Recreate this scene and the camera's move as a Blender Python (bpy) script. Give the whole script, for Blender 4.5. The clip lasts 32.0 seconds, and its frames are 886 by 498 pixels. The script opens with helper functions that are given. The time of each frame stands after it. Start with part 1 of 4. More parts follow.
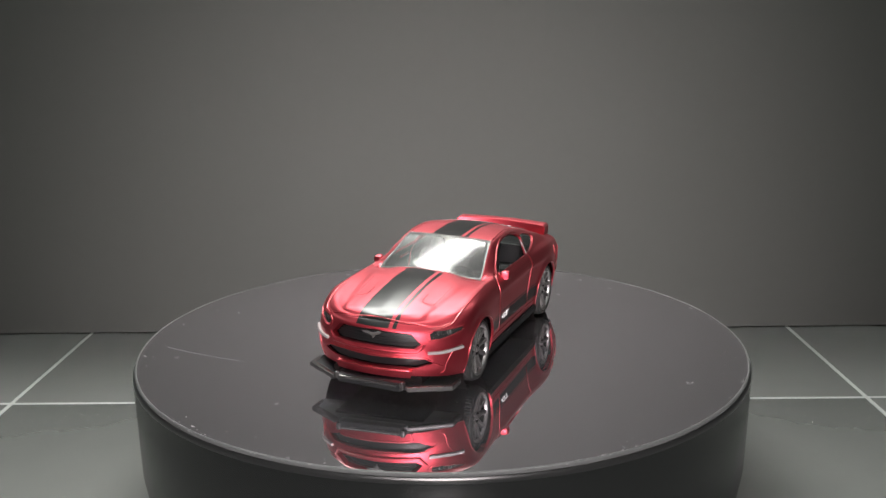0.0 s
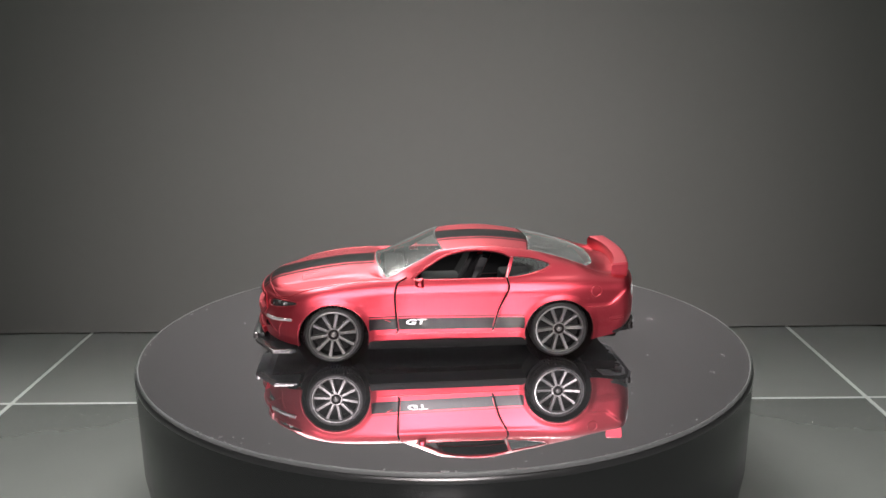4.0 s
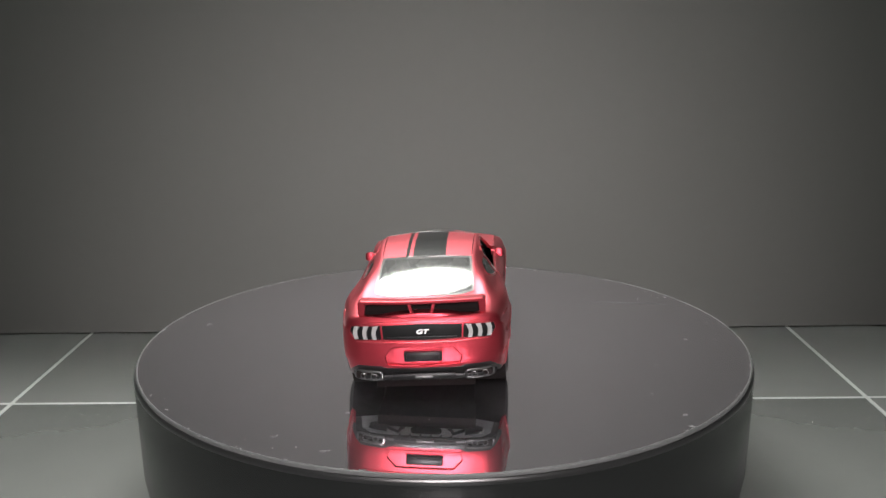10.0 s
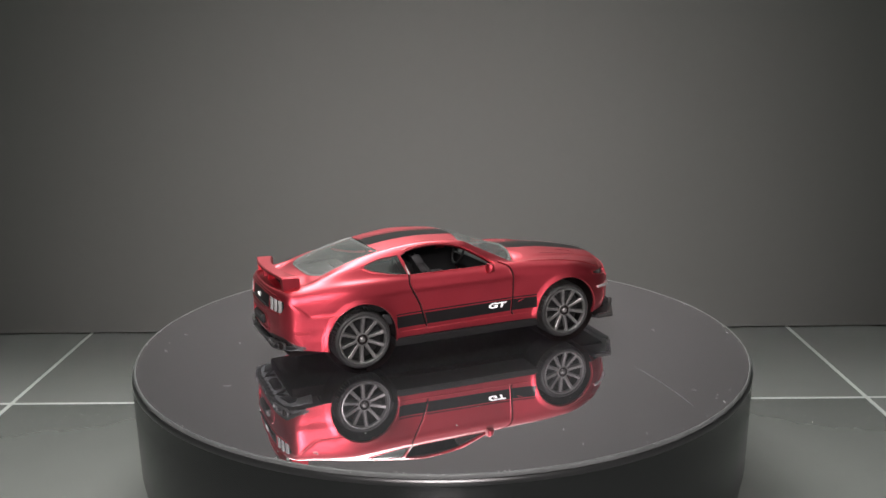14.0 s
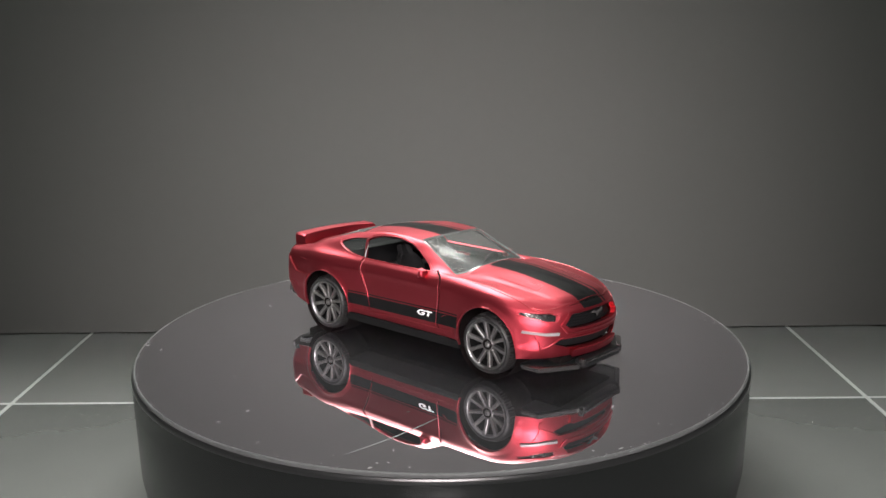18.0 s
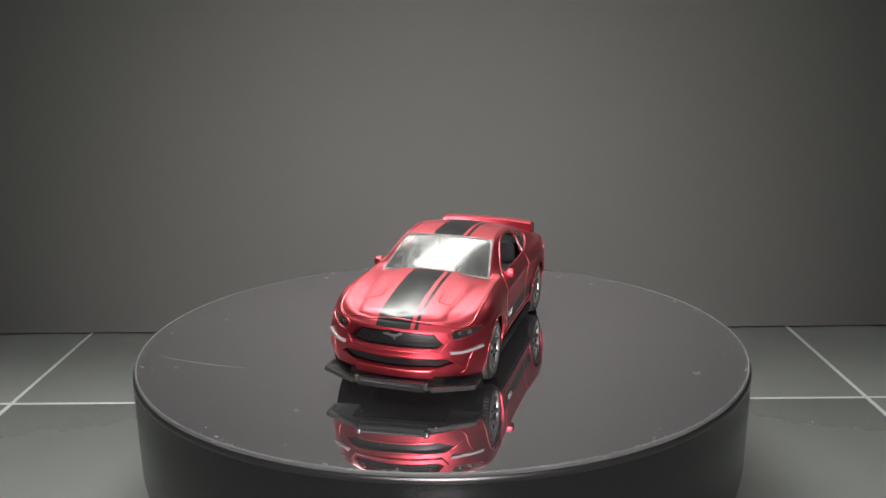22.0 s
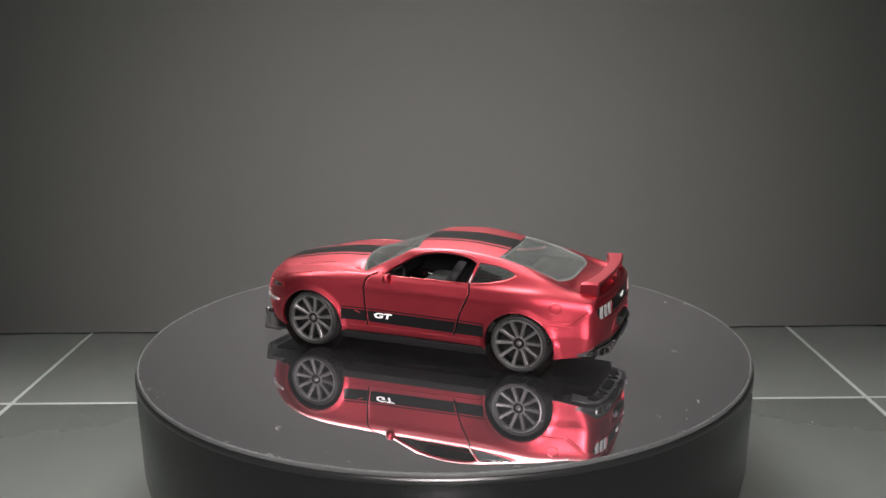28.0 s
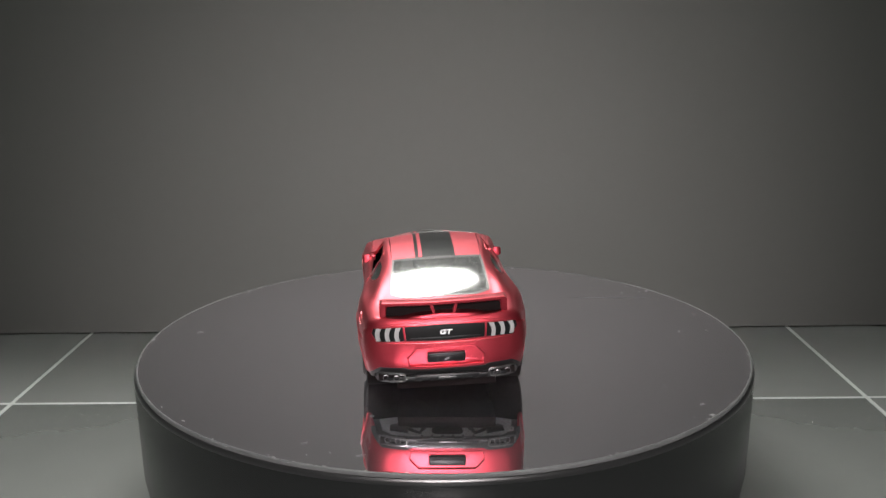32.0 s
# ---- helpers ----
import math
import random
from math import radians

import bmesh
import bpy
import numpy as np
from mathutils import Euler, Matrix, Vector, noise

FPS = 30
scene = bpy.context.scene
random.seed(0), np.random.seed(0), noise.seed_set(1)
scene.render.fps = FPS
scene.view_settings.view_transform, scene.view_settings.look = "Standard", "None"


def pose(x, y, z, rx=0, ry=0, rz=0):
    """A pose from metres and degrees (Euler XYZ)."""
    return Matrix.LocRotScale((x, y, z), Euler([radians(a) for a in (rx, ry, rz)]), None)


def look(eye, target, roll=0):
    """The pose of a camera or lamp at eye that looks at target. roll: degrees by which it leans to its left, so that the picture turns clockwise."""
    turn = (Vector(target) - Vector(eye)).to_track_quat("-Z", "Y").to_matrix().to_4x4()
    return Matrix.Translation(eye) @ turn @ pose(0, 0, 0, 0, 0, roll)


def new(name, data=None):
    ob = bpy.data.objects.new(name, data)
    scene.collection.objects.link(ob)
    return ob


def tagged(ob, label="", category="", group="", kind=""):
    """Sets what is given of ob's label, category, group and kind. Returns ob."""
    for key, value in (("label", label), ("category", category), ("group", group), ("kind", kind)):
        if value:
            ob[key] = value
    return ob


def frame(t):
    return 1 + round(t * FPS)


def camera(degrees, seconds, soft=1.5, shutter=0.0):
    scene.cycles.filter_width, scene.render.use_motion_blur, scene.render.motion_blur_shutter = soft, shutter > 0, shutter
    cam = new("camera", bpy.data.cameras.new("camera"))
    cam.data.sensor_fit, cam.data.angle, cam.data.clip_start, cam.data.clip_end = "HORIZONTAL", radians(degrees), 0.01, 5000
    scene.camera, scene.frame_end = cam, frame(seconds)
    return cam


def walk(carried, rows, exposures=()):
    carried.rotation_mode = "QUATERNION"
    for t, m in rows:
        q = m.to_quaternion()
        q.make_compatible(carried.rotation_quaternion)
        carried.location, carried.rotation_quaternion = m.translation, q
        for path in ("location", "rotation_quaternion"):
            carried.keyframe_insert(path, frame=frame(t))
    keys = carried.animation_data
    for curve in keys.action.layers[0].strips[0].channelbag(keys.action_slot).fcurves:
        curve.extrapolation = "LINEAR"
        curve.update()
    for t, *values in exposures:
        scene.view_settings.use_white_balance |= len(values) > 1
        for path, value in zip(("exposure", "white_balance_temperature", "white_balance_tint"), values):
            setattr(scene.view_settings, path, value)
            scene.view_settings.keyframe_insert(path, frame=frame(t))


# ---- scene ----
from mathutils.bvhtree import BVHTree

# The camera stands still before a toy car on a turntable. Table top is z = 0.
cam = camera(50.36, 32.0, soft=1.5)
CAM = pose(0.0, -0.2099, 0.07175, 76.573, 0, -0.042) @ pose(0, 0, 0, 0, 0, -0.543)
walk(cam, [(0.0, CAM), (32.0, CAM)], exposures=[(0.0, 0.05), (10.0, 0.06), (14.0, 0.02), (23.0, 0.0), (28.0, -0.07), (32.0, -0.1)])

MM = 0.001
TURN0, RATE = -111.8, -16.09          # heading at the start, degrees per second
AXIS_X, AXIS_Y = 0.20 * MM, 1.65 * MM    # the car's middle, off the axis of the table
OFF = 0.25 * MM                          # the disc runs a little out of true
FLOOR_Z = -0.0315
R_TABLE = 0.0683
TABLE_X = -0.0001


# ---- world and light ----
world = bpy.data.worlds.new("world")
scene.world = world
world.use_nodes = True
world.node_tree.nodes["Background"].inputs["Color"].default_value = (0.9, 0.95, 1.0, 1)
world.node_tree.nodes["Background"].inputs["Strength"].default_value = 0.02


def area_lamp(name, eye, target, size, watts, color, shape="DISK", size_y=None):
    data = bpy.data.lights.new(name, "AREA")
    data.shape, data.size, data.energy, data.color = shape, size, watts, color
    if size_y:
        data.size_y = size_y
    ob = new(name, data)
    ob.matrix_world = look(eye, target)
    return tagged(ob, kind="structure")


area_lamp("desk_lamp_light", (-0.07, 0.185, 0.335), (-0.015, -0.02, 0.02), 0.29, 3.0, (0.985, 0.99, 0.94), "ELLIPSE", 0.12)
front = area_lamp("front_lamp_light", (0.0, -0.42, 0.20), (0.0, 0.1, -0.03), 0.22, 0.228, (1.0, 0.91, 0.92))
front.data.spread = radians(28)
# Added fill: broad overhead glow for sheen and ambience, no such source known.
area_lamp("overhead_fill_light", (0.0, -0.5, 2.19), (0, -0.5, 0), 2.6, 27.0, (0.94, 1.0, 0.94), "SQUARE")


# ---- materials ----
def material(name, color, rough=0.5, metal=0.0, coat=0.0, coat_rough=0.03, grain=0.0, scale=400.0, bump=0.0,
             spec=0.5, tint=None, rough_var=0.0, alpha=1.0, coat_ior=1.5):
    """A surface with variation at two scales: broad stains and fine grain."""
    m = bpy.data.materials.new(name)
    m.use_nodes = True
    nt = m.node_tree
    b = nt.nodes["Principled BSDF"]
    b.inputs["Base Color"].default_value = (*color, 1)
    b.inputs["Roughness"].default_value = rough
    b.inputs["Metallic"].default_value = metal
    b.inputs["Coat Weight"].default_value = coat
    b.inputs["Coat Roughness"].default_value = coat_rough
    b.inputs["Coat IOR"].default_value = coat_ior
    b.inputs["Specular IOR Level"].default_value = spec
    b.inputs["Alpha"].default_value = alpha
    if grain or bump or rough_var:
        tc = nt.nodes.new("ShaderNodeTexCoord")
        fine = nt.nodes.new("ShaderNodeTexNoise")
        fine.inputs["Scale"].default_value = scale
        fine.inputs["Detail"].default_value = 4
        broad = nt.nodes.new("ShaderNodeTexNoise")
        broad.inputs["Scale"].default_value = scale / 14
        broad.inputs["Detail"].default_value = 3
        nt.links.new(tc.outputs["Object"], fine.inputs["Vector"])
        nt.links.new(tc.outputs["Object"], broad.inputs["Vector"])
        both = nt.nodes.new("ShaderNodeMath")
        both.operation = "ADD"
        nt.links.new(fine.outputs["Fac"], both.inputs[0])
        nt.links.new(broad.outputs["Fac"], both.inputs[1])
        half = nt.nodes.new("ShaderNodeMath")
        half.operation = "MULTIPLY"
        half.inputs[1].default_value = 0.5
        nt.links.new(both.outputs[0], half.inputs[0])
        if grain:
            ramp = nt.nodes.new("ShaderNodeMix")
            ramp.data_type = "RGBA"
            lo = [c * (1 - grain) for c in color]
            hi = [min(1, c * (1 + grain)) for c in (tint or color)]
            ramp.inputs["A"].default_value = (*lo, 1)
            ramp.inputs["B"].default_value = (*hi, 1)
            nt.links.new(half.outputs[0], ramp.inputs["Factor"])
            nt.links.new(ramp.outputs["Result"], b.inputs["Base Color"])
        if rough_var:
            mr = nt.nodes.new("ShaderNodeMapRange")
            mr.inputs["From Min"].default_value, mr.inputs["From Max"].default_value = 0.3, 0.7
            mr.inputs["To Min"].default_value = max(0.0, rough - rough_var)
            mr.inputs["To Max"].default_value = rough + rough_var
            nt.links.new(half.outputs[0], mr.inputs["Value"])
            nt.links.new(mr.outputs["Result"], b.inputs["Roughness"])
        if bump:
            bp = nt.nodes.new("ShaderNodeBump")
            bp.inputs["Strength"].default_value = bump
            bp.inputs["Distance"].default_value = 0.0002
            nt.links.new(fine.outputs["Fac"], bp.inputs["Height"])
            nt.links.new(bp.outputs["Normal"], b.inputs["Normal"])
    return m


def glass_material(name, color, rough=0.02, mix=0.25, haze=0.1, gloss=1.0):
    """Thin clear plastic: mostly see-through, with a glossy face."""
    m = bpy.data.materials.new(name)
    m.use_nodes = True
    nt = m.node_tree
    nt.nodes.clear()
    out = nt.nodes.new("ShaderNodeOutputMaterial")
    tr = nt.nodes.new("ShaderNodeBsdfTransparent")
    tr.inputs["Color"].default_value = (*color, 1)
    gl = nt.nodes.new("ShaderNodeBsdfGlossy")
    gl.inputs["Roughness"].default_value = rough
    mx = nt.nodes.new("ShaderNodeMixShader")
    fr = nt.nodes.new("ShaderNodeFresnel")
    fr.inputs["IOR"].default_value = 1.5
    sc = nt.nodes.new("ShaderNodeMath")
    sc.operation = "MULTIPLY_ADD"
    sc.inputs[1].default_value = gloss
    sc.inputs[2].default_value = mix
    nt.links.new(fr.outputs[0], sc.inputs[0])
    nt.links.new(sc.outputs[0], mx.inputs[0])
    nt.links.new(tr.outputs[0], mx.inputs[1])
    nt.links.new(gl.outputs[0], mx.inputs[2])
    # Diffuse haze of the plastic, also standing in for its pale reflections.
    df = nt.nodes.new("ShaderNodeBsdfDiffuse")
    df.inputs["Color"].default_value = (0.75, 0.77, 0.75, 1)
    veil = nt.nodes.new("ShaderNodeTexNoise")
    veil.inputs["Scale"].default_value = 160
    veil.inputs["Detail"].default_value = 4
    tc = nt.nodes.new("ShaderNodeTexCoord")
    nt.links.new(tc.outputs["Object"], veil.inputs["Vector"])
    amount = nt.nodes.new("ShaderNodeMapRange")
    amount.inputs["From Min"].default_value, amount.inputs["From Max"].default_value = 0.3, 0.7
    amount.inputs["To Min"].default_value, amount.inputs["To Max"].default_value = haze * 0.6, haze * 1.4
    nt.links.new(veil.outputs["Fac"], amount.inputs["Value"])
    dusty = nt.nodes.new("ShaderNodeMixShader")
    nt.links.new(amount.outputs["Result"], dusty.inputs[0])
    nt.links.new(mx.outputs[0], dusty.inputs[1])
    nt.links.new(df.outputs[0], dusty.inputs[2])
    nt.links.new(dusty.outputs[0], out.inputs["Surface"])
    return m


M_RED = material("satin_red_paint", (0.375, 0.0105, 0.0275), rough=0.41, metal=0.98, coat=0.64, coat_rough=0.42, coat_ior=1.58, grain=0.07, scale=9000)
# Paler red: puts the bright highlight lines of lips and creases into colour.
M_EDGE = material("pale_edge_highlight", (0.44, 0.04, 0.055), rough=0.34, metal=0.92, coat=1.0, coat_rough=0.18, grain=0.1, scale=6000)
M_SHUT = material("dark_red_joint", (0.09, 0.006, 0.009), rough=0.5, metal=0.5)
M_STRIPE = material("black_stripe_print", (0.004, 0.0042, 0.0044), rough=0.31, spec=0.32, grain=0.2, scale=3000)
M_BLACK = material("black_plastic", (0.008, 0.008, 0.0085), rough=0.38, spec=0.25, grain=0.25, scale=2500, bump=0.1)
M_SKIRT = material("matt_black_plastic", (0.006, 0.006, 0.006), rough=0.6, spec=0.1, grain=0.25, scale=2500)
M_GAP = material("panel_gap_shadow_black", (0.005, 0.003, 0.003), rough=0.8, spec=0.1)
M_TYRE = material("tyre_rubber", (0.015, 0.0148, 0.0146), spec=0.3, rough=0.5, grain=0.2, scale=2500, bump=0.2)
M_RIM = material("gunmetal_rim", (0.135, 0.131, 0.128), rough=0.42, metal=0.7, grain=0.08, scale=4000)
M_RIMLIP = material("bright_rim_lip", (0.21, 0.206, 0.203), rough=0.34, metal=0.9, grain=0.08, scale=4000)
M_RIMDARK = material("rim_barrel_dark", (0.006, 0.006, 0.006), rough=0.6, spec=0.12)
M_WHITE = material("white_print", (0.82, 0.82, 0.81), rough=0.45)
M_LAMPBAR = material("silver_lamp_print", (0.28, 0.28, 0.275), rough=0.35, metal=0.2)
# Pale tone of the nose ledge: light falling from above, put into colour.
M_STRIP = material("pale_lit_ledge", (0.28, 0.26, 0.26), rough=0.35, metal=0.2)
M_GLASS = glass_material("clear_window_plastic", (0.72, 0.75, 0.74), 0.13, 0.12, 0.075)
M_SCREEN = glass_material("windscreen_plastic", (0.7, 0.73, 0.72), 0.2, 0.03, 0.055, 0.75)
M_SIDEGLASS = glass_material("quarter_window_plastic", (0.5, 0.52, 0.52), 0.08, 0.02, 0.015)
M_SMOKE = glass_material("smoked_lamp_plastic", (0.6, 0.6, 0.6), 0.12, 0.0, 0.015, 0.3)
M_SEAT = material("interior_plastic", (0.009, 0.009, 0.0095), rough=0.6, spec=0.2, grain=0.2, scale=3000, bump=0.1)
M_CLEAR = material("clear_edge_plastic", (0.17, 0.175, 0.17), rough=0.2, coat=0.8)
# Lighter copy of the clear edge plastic, its white gleam put into the colour.
M_EDGECLEAR = material("clear_edge_gleam", (0.42, 0.44, 0.43), rough=0.25, coat=0.8)
M_MIRROR = material("dark_mirror", (0.88, 0.852, 0.9), rough=0.0, metal=0.982)
M_GLASSEDGE = material("ground_glass_edge", (0.075, 0.077, 0.077), rough=0.4, grain=0.6, scale=900)
M_COVER = glass_material("clear_cover_glass", (0.995, 0.995, 0.995), 0.0, 0.0, 0.0, 0.0)
M_BEVEL = material("mirror_bevel", (0.013, 0.0135, 0.0135), rough=0.28, grain=0.15, scale=900)
M_DRUM = material("turntable_black_plastic", (0.007, 0.0078, 0.0077), rough=0.24, spec=0.42, grain=0.15, scale=1800, bump=0.05)
M_LINT = material("scuffed_mirror", (0.12, 0.126, 0.13), rough=0.42, metal=0.9, grain=0.2, scale=2500)
M_FIBRE = material("grey_lint", (0.2, 0.2, 0.2), rough=0.7)
M_DUST = material("dust", (0.19, 0.19, 0.187), rough=0.8)
M_LIP = material("semi_gloss_dark_plastic", (0.008, 0.0085, 0.009), rough=0.36, spec=0.35, grain=0.2, scale=2500)
M_VALANCE = material("grey_metal_underside", (0.2, 0.205, 0.21), rough=0.34, metal=0.4, grain=0.15, scale=1500)
M_TIP = material("chrome_tip", (0.12, 0.12, 0.12), rough=0.33, metal=0.9, grain=0.1, scale=3000)
M_TRIM = material("dark_chrome_trim", (0.1, 0.1, 0.1), rough=0.3, metal=0.9, grain=0.12, scale=2500)
M_GLOSS = material("gloss_dark_chrome", (0.09, 0.085, 0.085), rough=0.25, metal=0.7)
M_WALL = material("matt_black_board", (0.0895, 0.093, 0.0865), rough=0.72, grain=0.05, scale=300, spec=0.3)
M_TILE = material("dark_glazed_tile", (0.13, 0.135, 0.129), rough=0.25, grain=0.09, scale=60)
M_GROUT = material("pale_grout", (0.34, 0.35, 0.34), rough=0.5, grain=0.22, scale=900)
M_ROOM = material("unseen_room_dark", (0.05, 0.05, 0.05), rough=0.9, grain=0.04, scale=8)


# ---- mesh helpers ----
def mesh_from(name, bm, mat, smooth=35.0):
    me = bpy.data.meshes.new(name)
    bmesh.ops.recalc_face_normals(bm, faces=bm.faces[:])
    bm.to_mesh(me)
    bm.free()
    me.materials.append(mat)
    if smooth:
        me.shade_smooth()
        me.set_sharp_from_angle(angle=radians(smooth))
    return me


def part(name, bm, mat, parent, label="", smooth=35.0):
    """One mesh object under a thing or a part."""
    ob = new(name, mesh_from(name, bm, mat, smooth))
    ob.parent = parent
    if label:
        tagged(ob, label)
    return ob


def box(bm, lo, hi, bevel=0.0):
    g = bmesh.ops.create_cube(bm, size=1)
    for v in g["verts"]:
        v.co = Vector([(a + b) / 2 + c * (b - a) for a, b, c in zip(lo, hi, v.co)])
    if bevel:
        edges = list({e for v in g["verts"] for e in v.link_edges})
        bmesh.ops.bevel(bm, geom=edges, offset=bevel, segments=2, affect="EDGES", profile=0.5)


def lathe(bm, profile, steps, axis="z", centre=(0, 0, 0), closed=False, caps=True):
    """Turn a profile of (radius, height) about an axis through centre."""
    rings = []
    c = Vector(centre)
    for r, h in profile:
        ring = []
        for k in range(steps):
            a = 2 * math.pi * k / steps
            u, w = r * math.cos(a), r * math.sin(a)
            co = {"z": Vector((u, w, h)), "y": Vector((u, h, w)), "x": Vector((h, u, w))}[axis]
            ring.append(bm.verts.new(c + co))
        rings.append(ring)
    pairs = list(zip(rings, rings[1:]))
    if closed:
        pairs.append((rings[-1], rings[0]))
    for a, b in pairs:
        for k in range(steps):
            bm.faces.new((a[k], a[(k + 1) % steps], b[(k + 1) % steps], b[k]))
    if caps and not closed:
        for ring in (rings[0], rings[-1]):
            if (ring[0].co - ring[steps // 2].co).length > 1e-7:
                bm.faces.new(ring)
    return rings


def knots(*pairs):
    """A smooth curve through a few (x, value) pairs without overshoot."""
    ps = sorted(pairs)
    xs = [a for a, _ in ps]
    ys = [b for _, b in ps]
    d = [(ys[i + 1] - ys[i]) / (xs[i + 1] - xs[i]) for i in range(len(xs) - 1)]
    m = [d[0]] + [0 if a * b <= 0 else 2 * a * b / (a + b) for a, b in zip(d, d[1:])] + [d[-1]]

    def f(x):
        if x <= xs[0]:
            return ys[0]
        if x >= xs[-1]:
            return ys[-1]
        i = 0
        while x > xs[i + 1]:
            i += 1
        h = xs[i + 1] - xs[i]
        t = (x - xs[i]) / h
        return ((2 * t**3 - 3 * t**2 + 1) * ys[i] + (t**3 - 2 * t**2 + t) * h * m[i]
                + (3 * t**2 - 2 * t**3) * ys[i + 1] + (t**3 - t**2) * h * m[i + 1])
    return f


# ---- structure: board, tiled floor, unseen room shell ----
def build_structure():
    tile, joint = 0.2412, 0.0010
    x0, y0 = -0.1224, 0.0386
    wall_y = 0.1000
    sub = bmesh.new()
    box(sub, (-1.6, -2.2, FLOOR_Z - 0.02), (1.6, 1.2, FLOOR_Z))
    floor = part("floor", sub, M_GROUT, None, smooth=0)
    tagged(floor, "floor of dark grey glazed tiles with pale grout joints", "floor", kind="structure")
    tb = bmesh.new()
    box(tb, (0, 0, -0.008), (tile - joint, tile - joint, 0), 0.0005)
    tile_mesh = mesh_from("tile", tb, M_TILE)
    for i in range(-6, 7):
        for j in range(-9, 4):
            t = new("tile", tile_mesh)
            t.parent = floor
            skew = radians(-0.3)
            u, v = x0 + i * tile + joint / 2, y0 + j * tile + joint / 2
            t.location = (u - v * skew, v + u * skew, FLOOR_Z + 0.0002)
            t.rotation_euler = (random.uniform(-0.0002, 0.0002), random.uniform(-0.0002, 0.0002), skew)
    w = bmesh.new()
    box(w, (-0.42, wall_y, FLOOR_Z + 0.0006), (0.42, wall_y + 0.006, 0.125), 0.0006)
    wall = part("wall_north", w, M_WALL, None)
    tagged(wall, "matt dark grey board standing behind the turntable", "wall", kind="structure")
    # Unseen room shell, added and kept dark to shape reflections on the car.
    for name, lo, hi in (("wall_south", (-1.6, -2.24, FLOOR_Z), (1.6, -2.2, 2.2)), ("wall_east", (1.6, -2.24, FLOOR_Z), (1.64, 1.24, 2.2)),
                         ("wall_west", (-1.64, -2.24, FLOOR_Z), (-1.6, 1.24, 2.2)), ("wall_back", (-1.6, 1.2, FLOOR_Z), (1.6, 1.24, 2.2)),
                         ("ceiling", (-1.64, -2.24, 2.2), (1.64, 1.24, 2.24))):
        b = bmesh.new()
        box(b, lo, hi)
        tagged(part(name, b, M_ROOM, None, smooth=0), "plain dark room shell, unseen, added for reflections", "wall" if "wall" in name else "ceiling", kind="structure")


# ---- turntable ----
def build_dust(platform, h):
    """Lint, specks and rim chips on the mirror, and one long scratch."""
    rnd = random.Random(5)
    bm = bmesh.new()
    spots = []
    for k in range(95):
        a = rnd.uniform(0, 2 * math.pi)
        r = R_TABLE * (1 - abs(rnd.gauss(0, 0.035)) - 0.004) if k < 70 else R_TABLE * rnd.uniform(0.55, 0.95)
        spots.append((a, r, rnd.uniform(0.00005, 0.00016) * (1.0 if k % 9 else 2.0), rnd.uniform(0.8, 3.0)))
    for a, r, size, stretch in spots:
        turn, n = rnd.uniform(0, math.pi), 7
        c, s = math.cos(turn), math.sin(turn)
        top = []
        for q in range(n):
            w = 2 * math.pi * q / n
            u, v = size * stretch * math.cos(w) * rnd.uniform(0.6, 1.1), size * math.sin(w) * rnd.uniform(0.5, 1.1)
            top.append(bm.verts.new((r * math.cos(a) + u * c - v * s, r * math.sin(a) + u * s + v * c, h + 0.00001)))
        peak = bm.verts.new((r * math.cos(a), r * math.sin(a), h + size * 0.5))
        for q in range(n):
            bm.faces.new((top[q], top[(q + 1) % n], peak))
    tagged(part("dust_specks", bm, M_DUST, platform, "white dust specks and lint"), kind="stuff")
    chips = bmesh.new()
    for k in range(130):
        a = rnd.uniform(0, 2 * math.pi)
        g = bmesh.ops.create_icosphere(chips, subdivisions=1, radius=1)["verts"]
        sx, sy = rnd.uniform(0.0001, 0.0005), rnd.uniform(0.00003, 0.00008)
        rr = R_TABLE + rnd.uniform(-0.0004, 0.0006)
        zz = h + 0.00006 - max(0, rr - R_TABLE - 0.0003) * 0.8
        for v in g:
            tt, nn, up = v.co.x * sx, v.co.y * sy, v.co.z * sy
            v.co = Vector(((rr + nn) * math.cos(a) - tt * math.sin(a), (rr + nn) * math.sin(a) + tt * math.cos(a), zz + up))
    tagged(part("rim_chips", chips, M_DUST, platform, "pale chips and dust along the rim"), kind="stuff")
    for k in range(16):
        a, rr = rnd.uniform(0, 2 * math.pi), R_TABLE * (0.99 - abs(rnd.gauss(0, 0.16)))
        size, bend, turn = rnd.uniform(0.0003, 0.0008), rnd.uniform(0.8, 3.6), rnd.uniform(0, 2 * math.pi)
        curl = []
        for q in range(8):
            w = turn + bend * q / 7
            curl.append((rr * math.cos(a) + size * math.cos(w), rr * math.sin(a) + size * math.sin(w), h + 0.00004 + 0.00008 * math.sin(math.pi * q / 7)))
        f = bmesh.new()
        tube(f, curl, rnd.uniform(0.00003, 0.00006), 5)
        part("fibre", f, M_FIBRE, platform, "tiny pale curl of lint")
    line = bmesh.new()
    pts = [Vector(SCRATCH[0]).lerp(Vector(SCRATCH[1]), k / 6) + Vector((0.0006 - 0.0006 * (k / 3 - 1) ** 2, 0)) for k in range(7)]
    rows = []
    for k, o in enumerate(pts):
        w = 0.00014 * (1 - abs(k / 3 - 1) * 0.6)
        rows.append([line.verts.new((o.x + s * w, o.y, h + 0.00001 + (0 if s else 0.00002))) for s in (-1, 0, 1)])
    for u, v in zip(rows, rows[1:]):
        line.faces.new((u[0], u[1], v[1], v[0]))
        line.faces.new((u[1], u[2], v[2], v[1]))
